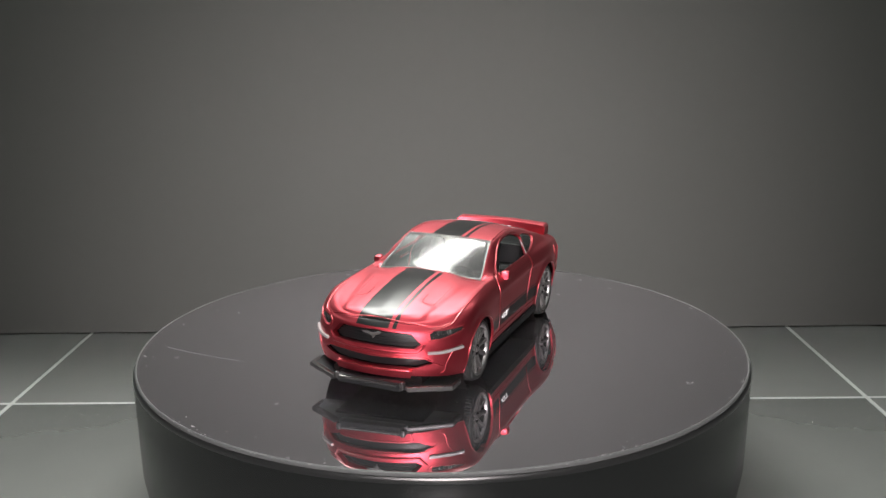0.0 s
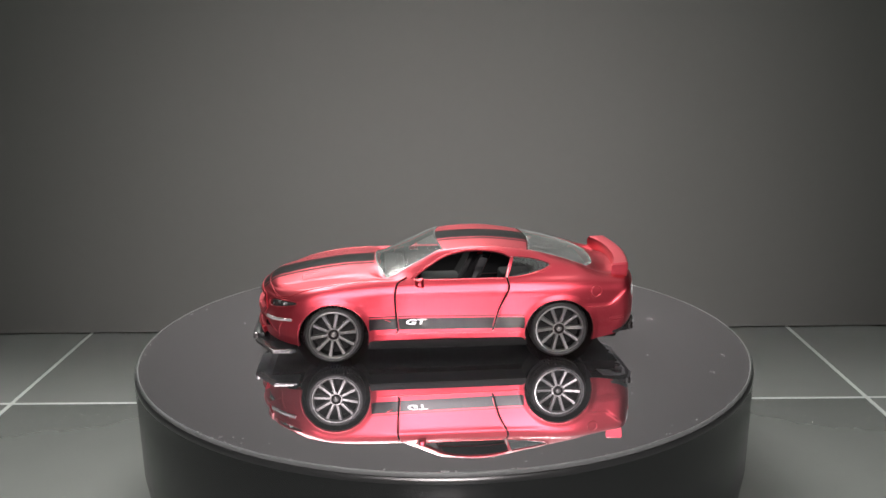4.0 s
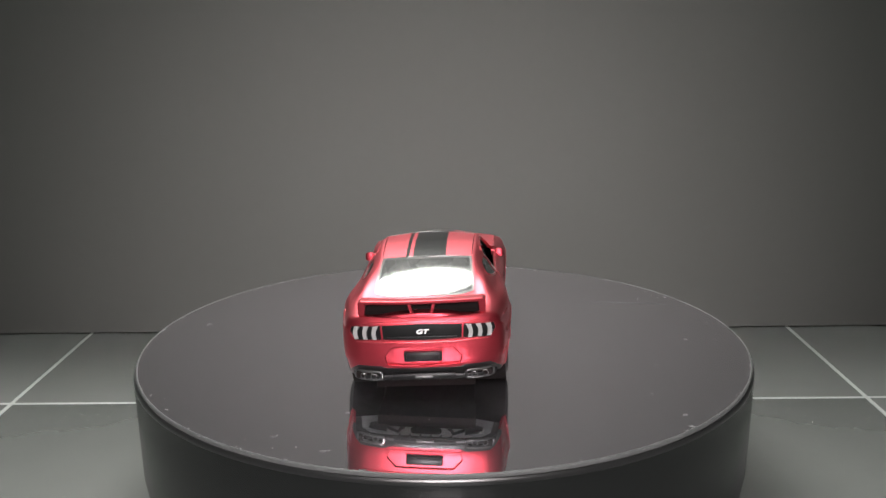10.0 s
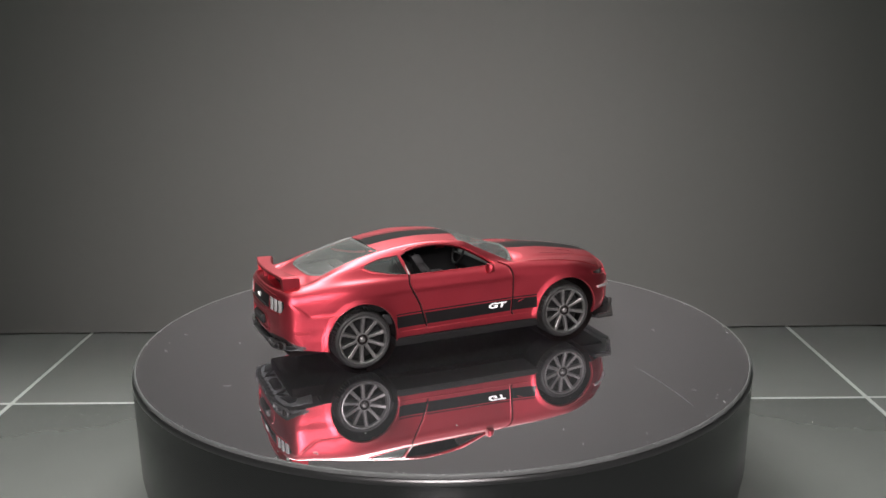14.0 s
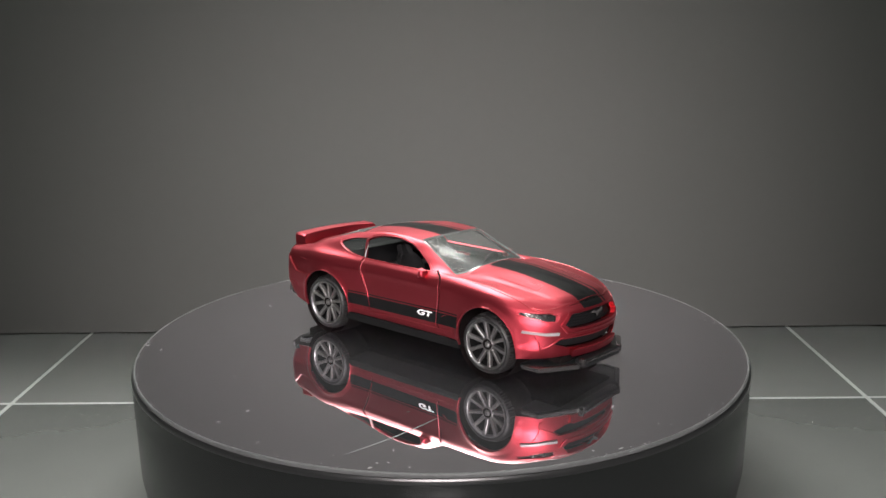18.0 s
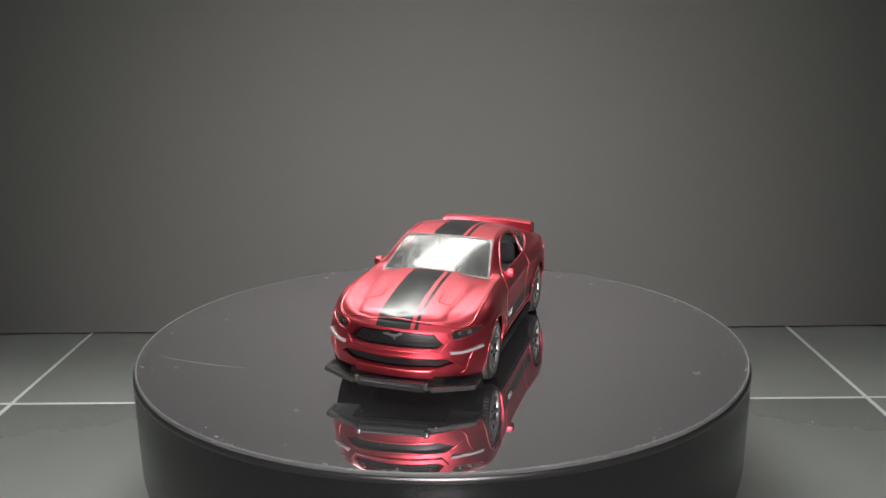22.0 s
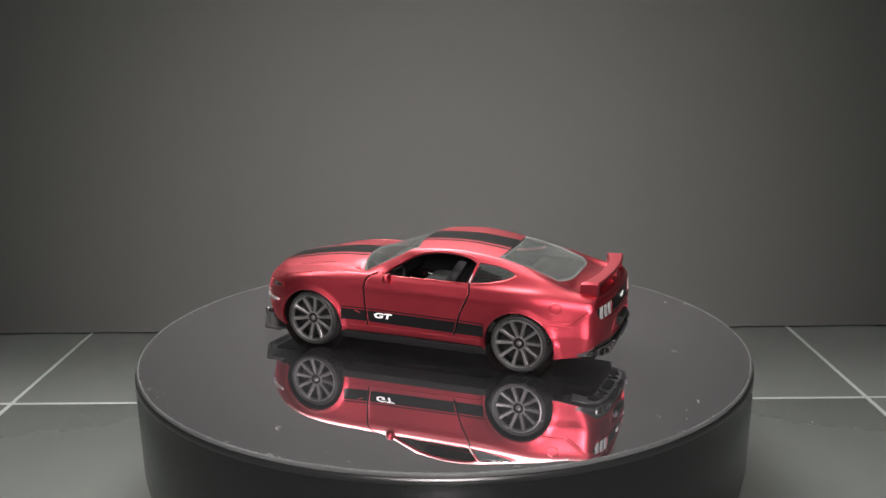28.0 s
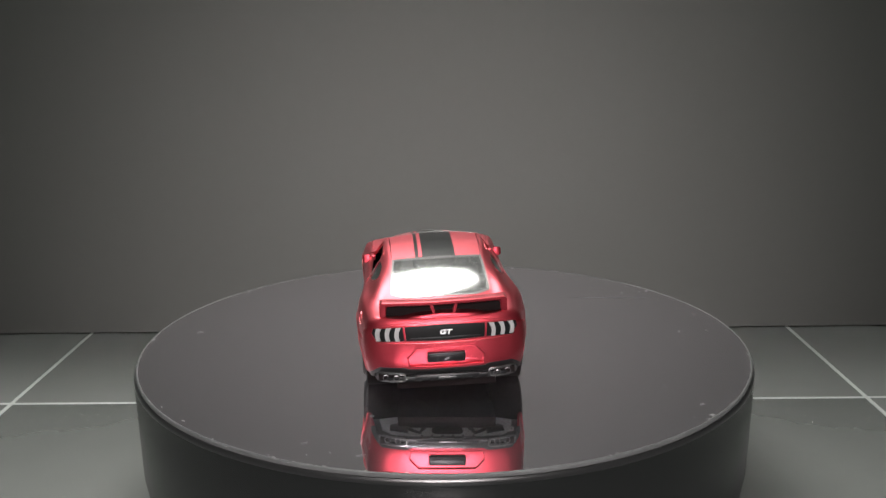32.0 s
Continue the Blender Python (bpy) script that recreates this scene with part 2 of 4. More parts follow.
    part("scratch", line, M_LINT, platform, "long pale scratch across the mirror")


SCRATCH = ((0.0280, -0.0568), (0.0300, -0.0351))


def build_turntable():
    table = new("turntable")
    table.location = (TABLE_X, 0, FLOOR_Z)
    tagged(table, "round black plastic turntable with a mirror top, on the tiles", "turntable")
    h = -FLOOR_Z
    foot = bmesh.new()
    lathe(foot, [(0.058, 0.0003), (0.060, 0.0006), (0.060, 0.004), (0.058, 0.005)], 96)
    part("base", foot, M_BLACK, table, "black plastic foot")
    drum = bmesh.new()
    R = R_TABLE
    prof = [(R - 0.0075, 0.0012), (R - 0.0045, 0.0014), (R - 0.0016, 0.0026), (R + 0.0000, 0.0054), (R + 0.0006, 0.0095), (R + 0.0010, h - 0.003), (R + 0.0009, h - 0.0016), (R + 0.0007, h - 0.0016), (R - 0.003, h - 0.0017)]
    lathe(drum, prof, 192)
    platform = part("platform", drum, M_DRUM, table, "satin black plastic drum")
    disc = bmesh.new()
    lathe(disc, [(R - 0.001, h - 0.0016), (R + 0.0009, h - 0.0016), (R + 0.0010, h - 0.0012), (R + 0.0009, h - 0.0008), (R + 0.0007, h - 0.0005), (R + 0.0003, h - 0.0004)], 256, caps=False)
    part("bevel", disc, M_BEVEL, platform, "rounded glossy shoulder of the drum")
    mir = bmesh.new()
    lathe(mir, [(R + 0.0003, h - 0.0006), (R + 0.0003, h + 0.00025)], 256)
    part("mirror", mir, M_MIRROR, platform, "dark round mirror, dusty near the rim", smooth=20)
    pane = bmesh.new()
    lathe(pane, [(R - 0.0007, h + 0.0003), (R - 0.0006, h + 0.00045), (R - 0.0035, h + 0.0010)], 192)
    part("cover_glass", pane, M_COVER, platform, "clear bevelled glass over the mirror", smooth=20)
    edge = bmesh.new()
    lathe(edge, [(R + 0.0001, h + 0.00026), (R + 0.0003, h + 0.00034), (R + 0.0005, h + 0.0002), (R + 0.0006, h - 0.0001), (R + 0.0005, h - 0.0005)], 256, caps=False)
    for v in edge.verts:
        a = math.atan2(v.co.y, v.co.x)
        v.co.z += 0.00004 * noise.noise(Vector((30 * math.cos(a), 30 * math.sin(a), v.co.z * 900)))
        grow = 1 + 0.0008 * noise.noise(Vector((45 * math.cos(a), 45 * math.sin(a), 3)))
        v.co.x, v.co.y = v.co.x * grow, v.co.y * grow
    part("glass_edge", edge, M_GLASSEDGE, platform, "pale chipped edge of the glass")
    build_dust(platform, h + 0.00027)
    return table, platform


# ---- toy car: all in millimetres, x forward, y to its left, z up ----
WB, HUB_Z, HUB_Y, TYRE_R = 24.27, 7.4, 15.8, 6.42
LEAN = Matrix.Translation((0, -0.3, -0.05)) @ Matrix.Rotation(radians(-1.8), 4, "X")     # the body sits a little askew on its wheels
LEAN_MM = Matrix.Translation((0, -0.3 * MM, -0.05 * MM)) @ Matrix.Rotation(radians(-1.8), 4, "X")


class Rail:
    """A line that runs round the body from the middle of the nose to the middle of the tail."""

    def __init__(self, front, rear, lf, lr, w, z, pf=2.0, pr=2.5):
        self.front, self.rear, self.lf, self.lr, self.w, self.z, self.pf, self.pr = front, rear, lf, lr, w, z, pf, pr

    def line(self, n1, n2, n3):
        out = []
        for i in range(n1):
            a = 0.5 * math.pi * i / n1
            x = self.front - self.lf * (1 - math.cos(a) ** (2 / self.pf))
            out.append((x, self.w(x) * math.sin(a) ** (2 / self.pf), self.z(x)))
        xa, xb = self.front - self.lf, self.rear + self.lr
        for i in range(n2 + 1):
            x = xa + (xb - xa) * i / n2
            out.append((x, self.w(x), self.z(x)))
        for i in range(n3 - 1, -1, -1):
            a = 0.5 * math.pi * i / n3
            x = self.rear + self.lr * (1 - max(0, math.cos(a)) ** (2 / self.pr))
            out.append((x, self.w(x) * math.sin(a) ** (2 / self.pr), self.z(x)))
        return np.array(out)


def body_rails():
    k = knots
    top = k((-41, 19.0), (-36, 19.5), (-34, 20.0), (-26, 22.95), (-18, 24.75), (-13, 25.4), (-8, 25.7), (-3, 25.6), (1.2, 25.3), (8, 23.25), (14.8, 20.8), (15.6, 20.65), (18, 20.5), (22, 20.2), (28, 19.5), (33, 18.6), (36, 17.85), (38.2, 17.1))
    arch = k((-34, 0.0098), (-18, 0.0076), (-8, 0.0045), (0.7, 0.0072), (6, 0.0145), (13, 0.0195))
    w7 = k((-38, 9.5), (-33, 10.2), (-26, 9.9), (-18, 9.75), (-8, 10.3), (0, 10.2), (6, 10.9), (13.0, 11.9), (16, 11.4), (24, 10.2), (36, 8.2))
    w8 = k((-38, 5), (16, 5.6), (37, 4.2))
    hood7 = k((13.0, 18.85), (13.6, 19.1), (16, 19.45), (22, 19.1), (30, 18.05), (36, 17.0), (39, 16.6))
    hood8 = k((14.3, 20.4), (15.3, 20.3), (18, 20.15), (22, 19.8), (28, 19.05), (33, 18.2), (36, 17.55), (38.6, 16.85))

    def crown(x):
        """Height of the middle line: the glass lies on plain parabolas."""
        for (xa, za), (xb, zb), (xc, zc) in (((2.0, 25.15), (8, 23.25), (14.8, 20.8)), ((-33.4, 20.2), (-26, 22.9), (-18.8, 24.6))):
            if min(xa, xc) <= x <= max(xa, xc):
                return za * (x - xb) * (x - xc) / ((xa - xb) * (xa - xc)) + zb * (x - xa) * (x - xc) / ((xb - xa) * (xb - xc)) + zc * (x - xa) * (x - xb) / ((xc - xa) * (xc - xb))
        return top(x)

    z7 = lambda x: crown(x) - arch(x) * w7(x) ** 2 if x < 13.0 else hood7(x)
    z8 = lambda x: crown(x) - arch(x) * w8(x) ** 2 if x < 14.3 else hood8(x)
    rails = []
    rails.append(Rail(40.4, -41.0, 10.5, 5.0, k((-38, 14.4), (-24, 16.0), (-15, 15.5), (0, 15.3), (15, 15.5), (24, 15.9), (34, 15.3)), k((-42, 7.4), (-36, 6.0), (-30, 5.2), (0, 5.3), (30, 5.5), (41, 6.3))))
    rails.append(Rail(40.9, -42.0, 11.0, 5.0, k((-38, 15.0), (-24, 16.6), (-14, 15.75), (0, 15.7), (12, 15.75), (24, 16.7), (34, 16.2)), k((-42, 8.8), (0, 7.9), (41, 8.4))))
    rails.append(Rail(41.1, -42.3, 11.5, 5.0, k((-38, 15.2), (-24, 16.7), (-12, 15.8), (8, 15.8), (24, 16.8), (34, 16.2)), k((-42, 11.6), (0, 11.4), (41, 11.2))))
    rails.append(Rail(40.9, -42.2, 12.0, 5.0, k((-38, 15.2), (-26, 16.8), (-10, 15.75), (8, 15.75), (24, 16.75), (34, 16.0)), k((-42, 14.4), (-26, 15.2), (0, 14.5), (24, 14.7), (34, 13.6), (41, 13.4))))
    # the lip of the nose: two lines close together
    rails.append(Rail(40.25, -42.0, 12.0, 4.5, k((-38, 14.8), (-26, 16.3), (-10, 15.6), (8, 15.6), (24, 16.1), (32, 15.75), (36, 15.3)), k((-42, 16.8), (-36, 17.2), (-26, 17.9), (-10, 17.2), (10, 17.2), (25, 17.1), (32, 15.65), (37, 15.2), (41, 15.25))))
    rails.append(Rail(39.95, -41.9, 11.9, 4.3, k((-38, 14.4), (-26, 15.7), (-10, 15.15), (8, 15.15), (24, 15.6), (32, 15.35), (36, 14.9)), k((-42, 17.35), (-36, 17.9), (-26, 18.75), (-10, 18.3), (10, 18.2), (25, 17.75), (32, 16.15), (37, 15.5), (41, 15.62))))
    rails.append(Rail(39.5, -41.7, 11.0, 4.0, k((-38, 13.6), (-28, 14.3), (-20, 14.2), (-10, 14.3), (5, 14.2), (14, 14.2), (24, 14.5), (34, 14.0)), k((-42, 17.9), (-36, 18.5), (-28, 19.5), (-20, 19.6), (-10, 19.3), (5, 19.2), (14, 19.1), (22, 18.65), (30, 17.35), (36, 16.1), (39.6, 16.0))))
    rails.append(Rail(39.0, -41.3, 8.5, 3.0, k((-38, 11.6), (-30, 12.0), (-20, 11.9), (-10, 12.4), (2, 12.2), (8, 12.4), (14, 12.9), (24, 12.5), (34, 11.5)), k((-41, 18.4), (-35, 19.1), (-28, 21.1), (-20, 22.35), (-14, 22.9), (-6, 23.1), (2, 22.3), (8, 20.4), (13, 19.1), (15, 19.2), (22, 18.9), (30, 17.75), (36, 16.6), (39.2, 16.35))))
    rails.append(Rail(38.75, -41.0, 5.0, 2.5, w7, z7))
    rails.append(Rail(38.5, -40.8, 2.0, 1.5, w8, z8))
    rails.append(Rail(38.2, -40.6, 0.5, 0.5, k((-40, 0.0), (40, 0.0)), crown))
    return rails, w7, lambda x, y: crown(x) - arch(x) * y * y


def step(a, b, x):
    t = min(1, max(0, (x - a) / (b - a)))
    return t * t * (3 - 2 * t)


def sculpt(p):
    """Arch lips, the bonnet's raised middle, and the crease along the side."""
    x, y, z = p
    for cx in (WB, -WB):
        d = math.hypot(x - cx, z - HUB_Z)
        if d < 8.8 and y > 12:
            y += 0.26 * (1 - step(7.75, 8.6, d))
    if y > 13 and 14 < z < 18:
        y += 0.16 * step(15.9, 16.25, z) * (1 - step(16.5, 17.8, z)) * step(-24, -17, x) * (1 - step(9, 15, x))
    if 15.7 < x < 38.5 and z > 16.5:
        edge = 10.9 - (x - 16) * 0.125
        z += 0.16 * (1 - step(edge - 0.5, edge + 0.5, y)) * step(16.5, 22, x) * (1 - step(36.5, 38.5, x))
        vent = step(18, 24, x) * (1 - step(30.6, 31.2, x)) * step(5.6, 6.0, y) * (1 - step(8.6, 9.2, y))
        z -= 0.09 * vent
    if x < -29 and y > 11 and 9 < z < 16.5:
        line = 13.0 + max(0, -35.1 - x) * 0.85
        y += 0.32 * (1 - step(line - 0.1, line + 0.35, z)) * step(9, 11, z) * step(-29, -31, x)
    return (x, y, z)


def body_grid(n1=24, n2=150, n3=20, m=7):
    """Rows of points: the rails, with smooth steps between them."""
    rails, roof_w, roof_z = body_rails()
    lines = np.array([r.line(n1, n2, n3) for r in rails])
    rows = []
    n = len(lines)
    seg = np.linalg.norm(np.diff(lines, axis=0), axis=2)[..., None] + 1e-6
    slope = np.diff(lines, axis=0) / seg
    tan = np.empty_like(lines)
    tan[0], tan[-1] = slope[0], slope[-1]
    tan[-1][:, 2] = 0
    tan[1:-1] = (slope[:-1] * seg[1:] + slope[1:] * seg[:-1]) / (seg[1:] + seg[:-1])
    for i in range(n - 1):
        h = seg[i]
        for j in range(m):
            t = j / m
            rows.append((2 * t**3 - 3 * t**2 + 1) * lines[i] + (t**3 - 2 * t**2 + t) * h * tan[i]
                        + (3 * t**2 - 2 * t**3) * lines[i + 1] + (t**3 - t**2) * h * tan[i + 1])
    rows.append(lines[-1])
    g = np.array(rows)
    g = np.array([[sculpt((x, y, roof_z(x, y)) if -33.4 < x < 12.9 and z > 18.5 and y < roof_w(x) else (x, y, z)) for x, y, z in row] for row in g])
    g[:, 0, 1] = 0
    g[:, -1, 1] = 0
    g[-1, :, 1] = 0
    return g


def inside(poly, a, b):
    hit = False
    for (x1, y1), (x2, y2) in zip(poly, poly[1:] + poly[:1]):
        if (y1 > b) != (y2 > b) and a < (x2 - x1) * (b - y1) / (y2 - y1) + x1:
            hit = not hit
    return hit


AXES = {"xz": (0, 2, 1), "yz": (1, 2, 0), "xy": (0, 1, 2)}


def cut(bm, tag, value, poly, plane, depth, only=None):
    """Cut the outline poly, seen along one axis, into the skin; the faces within it that lie in the range depth get the tag."""
    i, j, k = AXES[plane]
    lo, hi = depth
    pad = 0.05
    box_ = [min(p[0] for p in poly) - pad, max(p[0] for p in poly) + pad, min(p[1] for p in poly) - pad, max(p[1] for p in poly) + pad]

    def near(f, b):
        c = f.calc_center_median()
        if not lo < c[k] < hi or (only is not None and f[tag] not in only):
            return False
        us = [v.co[i] for v in f.verts]
        vs = [v.co[j] for v in f.verts]
        return max(us) >= b[0] and min(us) <= b[1] and max(vs) >= b[2] and min(vs) <= b[3]

    pool = [f for f in bm.faces if near(f, box_)]
    for (x1, y1), (x2, y2) in zip(poly, poly[1:] + poly[:1]):
        sb = [min(x1, x2) - 1e-4, max(x1, x2) + 1e-4, min(y1, y2) - 1e-4, max(y1, y2) + 1e-4]
        sel = [f for f in pool if near(f, sb)]
        if not sel:
            continue
        chosen = set(sel)
        rest = [f for f in pool if f not in chosen]
        co, no = [0, 0, 0], [0, 0, 0]
        co[i], co[j] = x1, y1
        no[i], no[j] = -(y2 - y1), x2 - x1
        geom = sel + list({e for f in sel for e in f.edges}) + list({v for f in sel for v in f.verts})
        out = bmesh.ops.bisect_plane(bm, geom=geom, dist=1e-4, plane_co=co, plane_no=no)
        pool = rest + [g for g in out["geom"] if isinstance(g, bmesh.types.BMFace) and g.is_valid]
    pool = [f for f in {*pool} if f.is_valid]
    for f in pool:
        c = f.calc_center_median()
        if inside(poly, c[i], c[j]):
            f[tag] = value


def soft_poly(points, n=4, closed=True):
    """The outline with rounded corners: a smooth curve through its points."""
    out, m = [], len(points)
    for i in range(m if closed else m - 1):
        p0, p1, p2, p3 = ((points[(i + k) % m] if closed else points[min(max(i + k, 0), m - 1)]) for k in (-1, 0, 1, 2))
        for q in range(n):
            t = q / n
            out.append(tuple(0.5 * (2 * b + (c - a) * t + (2 * a - 5 * b + 4 * c - d) * t * t + (3 * b - a - 3 * c + d) * t**3) for a, b, c, d in zip(p0, p1, p2, p3)))
    return out if closed else out + [points[-1]]


def shrunk(poly, dx, dy):
    cx = (max(p[0] for p in poly) + min(p[0] for p in poly)) / 2
    return [(x - dx * max(-1, min(1, (x - cx) / 2)), y - dy * max(-1, min(1, y / 4))) for x, y in poly]


def ring_poly(cx, cz, r, n=44, squash=1.0):
    return [(cx + r * math.cos(2 * math.pi * a / n), cz + squash * r * math.sin(2 * math.pi * a / n)) for a in range(n)]


def band(points, width):
    """The quads of a thin band along a polyline."""
    quads = []
    for (x1, y1), (x2, y2) in zip(points, points[1:]):
        d = math.hypot(x2 - x1, y2 - y1)
        ux, uy = (x2 - x1) / d, (y2 - y1) / d
        e = width * 0.45
        ax, ay, bx, by = x1 - ux * e, y1 - uy * e, x2 + ux * e, y2 + uy * e
        nx, ny = -uy * width / 2, ux * width / 2
        quads.append([(ax + nx, ay + ny), (bx + nx, by + ny), (bx - nx, by - ny), (ax - nx, ay - ny)])
    return quads


(BODY, GONE, SCREEN, BACKLIGHT, QUARTER, HEAD, GRILLE, LOWGRILLE, GAP, STRIPE, SIDESTRIPE, TAILPANEL, TAILLAMP, RECESS, DOOR, BONNET, CAP, RIMBAR, RIB, LOWBAR, TAILBAR, WINRIM, TAILLOW) = range(23)

DOOR_LINE = [(8.6, 19.5), (10.4, 18.7), (11.0, 17.4), (11.1, 15), (10.6, 8.4), (9.8, 7.6), (-8.4, 7.2), (-9.8, 8.0), (-11.2, 13), (-13.2, 17.2), (-12.9, 19.35)]

SCREEN_LINE = soft_poly([(15.1, 0.5), (14.9, 4), (14.2, 8), (12.8, 11.3), (12.0, 11.75), (7.0, 10.85), (1.1, 9.85), (0.6, 9.4), (1.3, 5), (1.7, 0.5)], 3, False)
BACK_LINE = soft_poly([(-19.1, 0.5), (-18.8, 5), (-18.2, 8.8), (-18.6, 9.3), (-24, 9.55), (-30.2, 9.75), (-31.4, 9.2), (-33.0, 6), (-33.4, 0.5)], 3, False)


def car_skin():
    g = body_grid()
    bm = bmesh.new()
    tag = bm.faces.layers.int.new("region")
    vs = [[bm.verts.new(p) for p in row] for row in g]
    for r in range(len(vs) - 1):
        for c in range(len(vs[0]) - 1):
            bm.faces.new((vs[r][c], vs[r][c + 1], vs[r + 1][c + 1], vs[r + 1][c]))
    bmesh.ops.remove_doubles(bm, verts=bm.verts[:], dist=0.004)
    bm.normal_update()
    fair = bm.verts.layers.float_vector.new("fair")
    for v in bm.verts:
        n = v.normal.copy()
        if abs(v.co.y) < 0.003:
            n.y = 0
        v[fair] = n.normalized()
    side = (9.0, 30.0)
    for x in (WB, -WB):
        cut(bm, tag, GONE, ring_poly(x, HUB_Z, 7.5, 56), "xz", side)
    # doors and windows
    cut(bm, tag, DOOR, DOOR_LINE + [(-14.1, 23.3), (-10.5, 24.4), (-6, 24.65), (-2.8, 24.3), (0.2, 23.5), (3.6, 21.7)], "xz", side)
    cut(bm, tag, GONE, [(7.1, 19.35), (-12.5, 19.4), (-13.9, 23.2), (-12.5, 23.9), (-10.5, 24.38), (-8.5, 24.58), (-6.3, 24.65), (-4.4, 24.55), (-2.8, 24.3), (-1.2, 23.98), (0.2, 23.5), (1.9, 22.7), (3.6, 21.7), (5.6, 20.45)], "xz", side)
    cut(bm, tag, QUARTER, [(-13.2, 19.5), (-15.5, 19.65), (-17.4, 19.95), (-20.9, 20.8), (-22.3, 21.45), (-22.2, 21.85), (-20.7, 22.35), (-18.5, 22.9), (-14.6, 23.35)], "xz", side)
    for q in band(soft_poly(DOOR_LINE, 3, False), 0.42):
        if max(p[1] for p in q) > 8.6:
            cut(bm, tag, GAP, q, "xz", side, (BODY, DOOR))
    cut(bm, tag, SIDESTRIPE, [(16.7, 11.4), (16.7, 8.85), (-16.7, 8.4), (-16.7, 10.95)], "xz", side, (BODY, DOOR))
    cut(bm, tag, SIDESTRIPE, [(16.7, 11.95), (16.7, 11.68), (-16.7, 11.23), (-16.7, 11.5)], "xz", side, (BODY, DOOR))
    # glass
    up = (18.0, 40.0)
    screen = [(15.1, -1)] + SCREEN_LINE + [(1.7, -1)]
    back = [(-19.1, -1)] + BACK_LINE + [(-33.4, -1)]
    for glass, pane, rim in ((screen, SCREEN, 0.32), (back, BACKLIGHT, 0.4)):
        cut(bm, tag, WINRIM, glass, "xy", up)
        cut(bm, tag, pane, shrunk(glass, rim, rim), "xy", up, (WINRIM,))
    for q in band([(1.95, -0.2), (1.5, 5), (0.75, 9.5)], 0.26) + band([(-18.9, -0.2), (-18.6, 5), (-17.95, 9.3)], 0.3):
        cut(bm, tag, GAP, q, "xy", up, (BODY,))
    # nose
    ahead, behind = (26.0, 50.0), (-50.0, -30.0)
    cut(bm, tag, HEAD, [(10.5, 14.5), (11.2, 14.95), (13.0, 15.0), (15.2, 15.15), (15.45, 14.8), (14.2, 14.15), (12.4, 13.6), (10.9, 13.5)], "yz", ahead)
    cut(bm, tag, RIMBAR, [(-1, 15.3), (7.9, 14.95), (10.1, 12.65), (8.9, 11.1), (-1, 10.95)], "yz", ahead)
    cut(bm, tag, RIB, [(10.5, 11.3), (12.6, 11.3), (15.5, 11.75), (15.6, 11.25), (12.7, 10.78), (10.6, 10.75)], "yz", ahead)
    cut(bm, tag, LOWBAR, [(-1, 7.55), (7.9, 7.55), (7.4, 6.1), (-1, 6.1)], "yz", ahead)
    cut(bm, tag, GRILLE, [(-1, 15.0), (7.5, 14.6), (9.3, 12.7), (8.2, 11.9), (-1, 12.0)], "yz", ahead)
    cut(bm, tag, LOWGRILLE, [(-1, 9.75), (9.7, 10.0), (11.4, 8.9), (8.6, 7.9), (-1, 7.85)], "yz", ahead)
    hood = [(38.9, -0.5), (38.8, 3), (38.2, 6.5), (37.2, 9.7), (35.6, 12.2), (33.0, 14.0), (26, 14.5), (20, 14.5), (15.5, 14.3), (14.6, 13.2), (14.9, 11), (15.4, 6), (15.6, -0.5)]
    cut(bm, tag, BONNET, soft_poly(hood[:11], 4, False) + hood[11:], "xy", (16.0, 40.0), (BODY,))
    for q in band([(-0.2, 9.85), (-8, 9.6), (-17.4, 9.4)], 0.2):
        cut(bm, tag, GAP, q, "xy", up, (BODY,))
    for q in band(soft_poly(hood[:5], 4, False), 0.14):
        cut(bm, tag, GAP, q, "xy", (16.0, 40.0), (BODY, BONNET))
    # tail
    cut(bm, tag, TAILPANEL, [(-1, 17.3), (7.6, 17.0), (7.4, 14.3), (-1, 14.1)], "yz", behind)
    cut(bm, tag, TAILLAMP, [(7.9, 17.0), (13.6, 16.6), (13.9, 15.6), (13.0, 14.1), (7.7, 14.3)], "yz", behind)
    for y in (8.5, 10.3, 12.1):
        cut(bm, tag, TAILBAR, [(y - 0.25, 16.9), (y + 0.75, 16.8), (y + 1.0, 15.9), (y + 1.05, 15.2), (y + 0.85, 14.3), (y + 0.1, 14.3), (y + 0.3, 15.2), (y + 0.25, 15.9)], "yz", behind, (TAILLAMP,))
    cut(bm, tag, RECESS, [(-1, 12.7), (5.6, 12.7), (7.3, 10.9), (6.9, 9.2), (-1, 8.8)], "yz", behind)
    cut(bm, tag, TAILLOW, [(-1, 8.6), (6.8, 8.6), (8.0, 9.0), (12.6, 9.0), (13.6, 8.3), (14.8, 7.0), (16.5, 6.8), (16.5, 4), (-1, 4)], "yz", (-50.0, -36.5), (BODY,))
    # the other half
    half = bm.faces[:]
    dup = bmesh.ops.duplicate(bm, geom=bm.verts[:] + bm.edges[:] + half)["geom"]
    for e in dup:
        if isinstance(e, bmesh.types.BMVert):
            e.co.y = -e.co.y
            n = e[fair]
            e[fair] = (n[0], -n[1], n[2])
    bmesh.ops.reverse_faces(bm, faces=[e for e in dup if isinstance(e, bmesh.types.BMFace)])
    bmesh.ops.remove_doubles(bm, verts=[v for v in bm.verts if abs(v.co.y) < 0.003], dist=0.006)
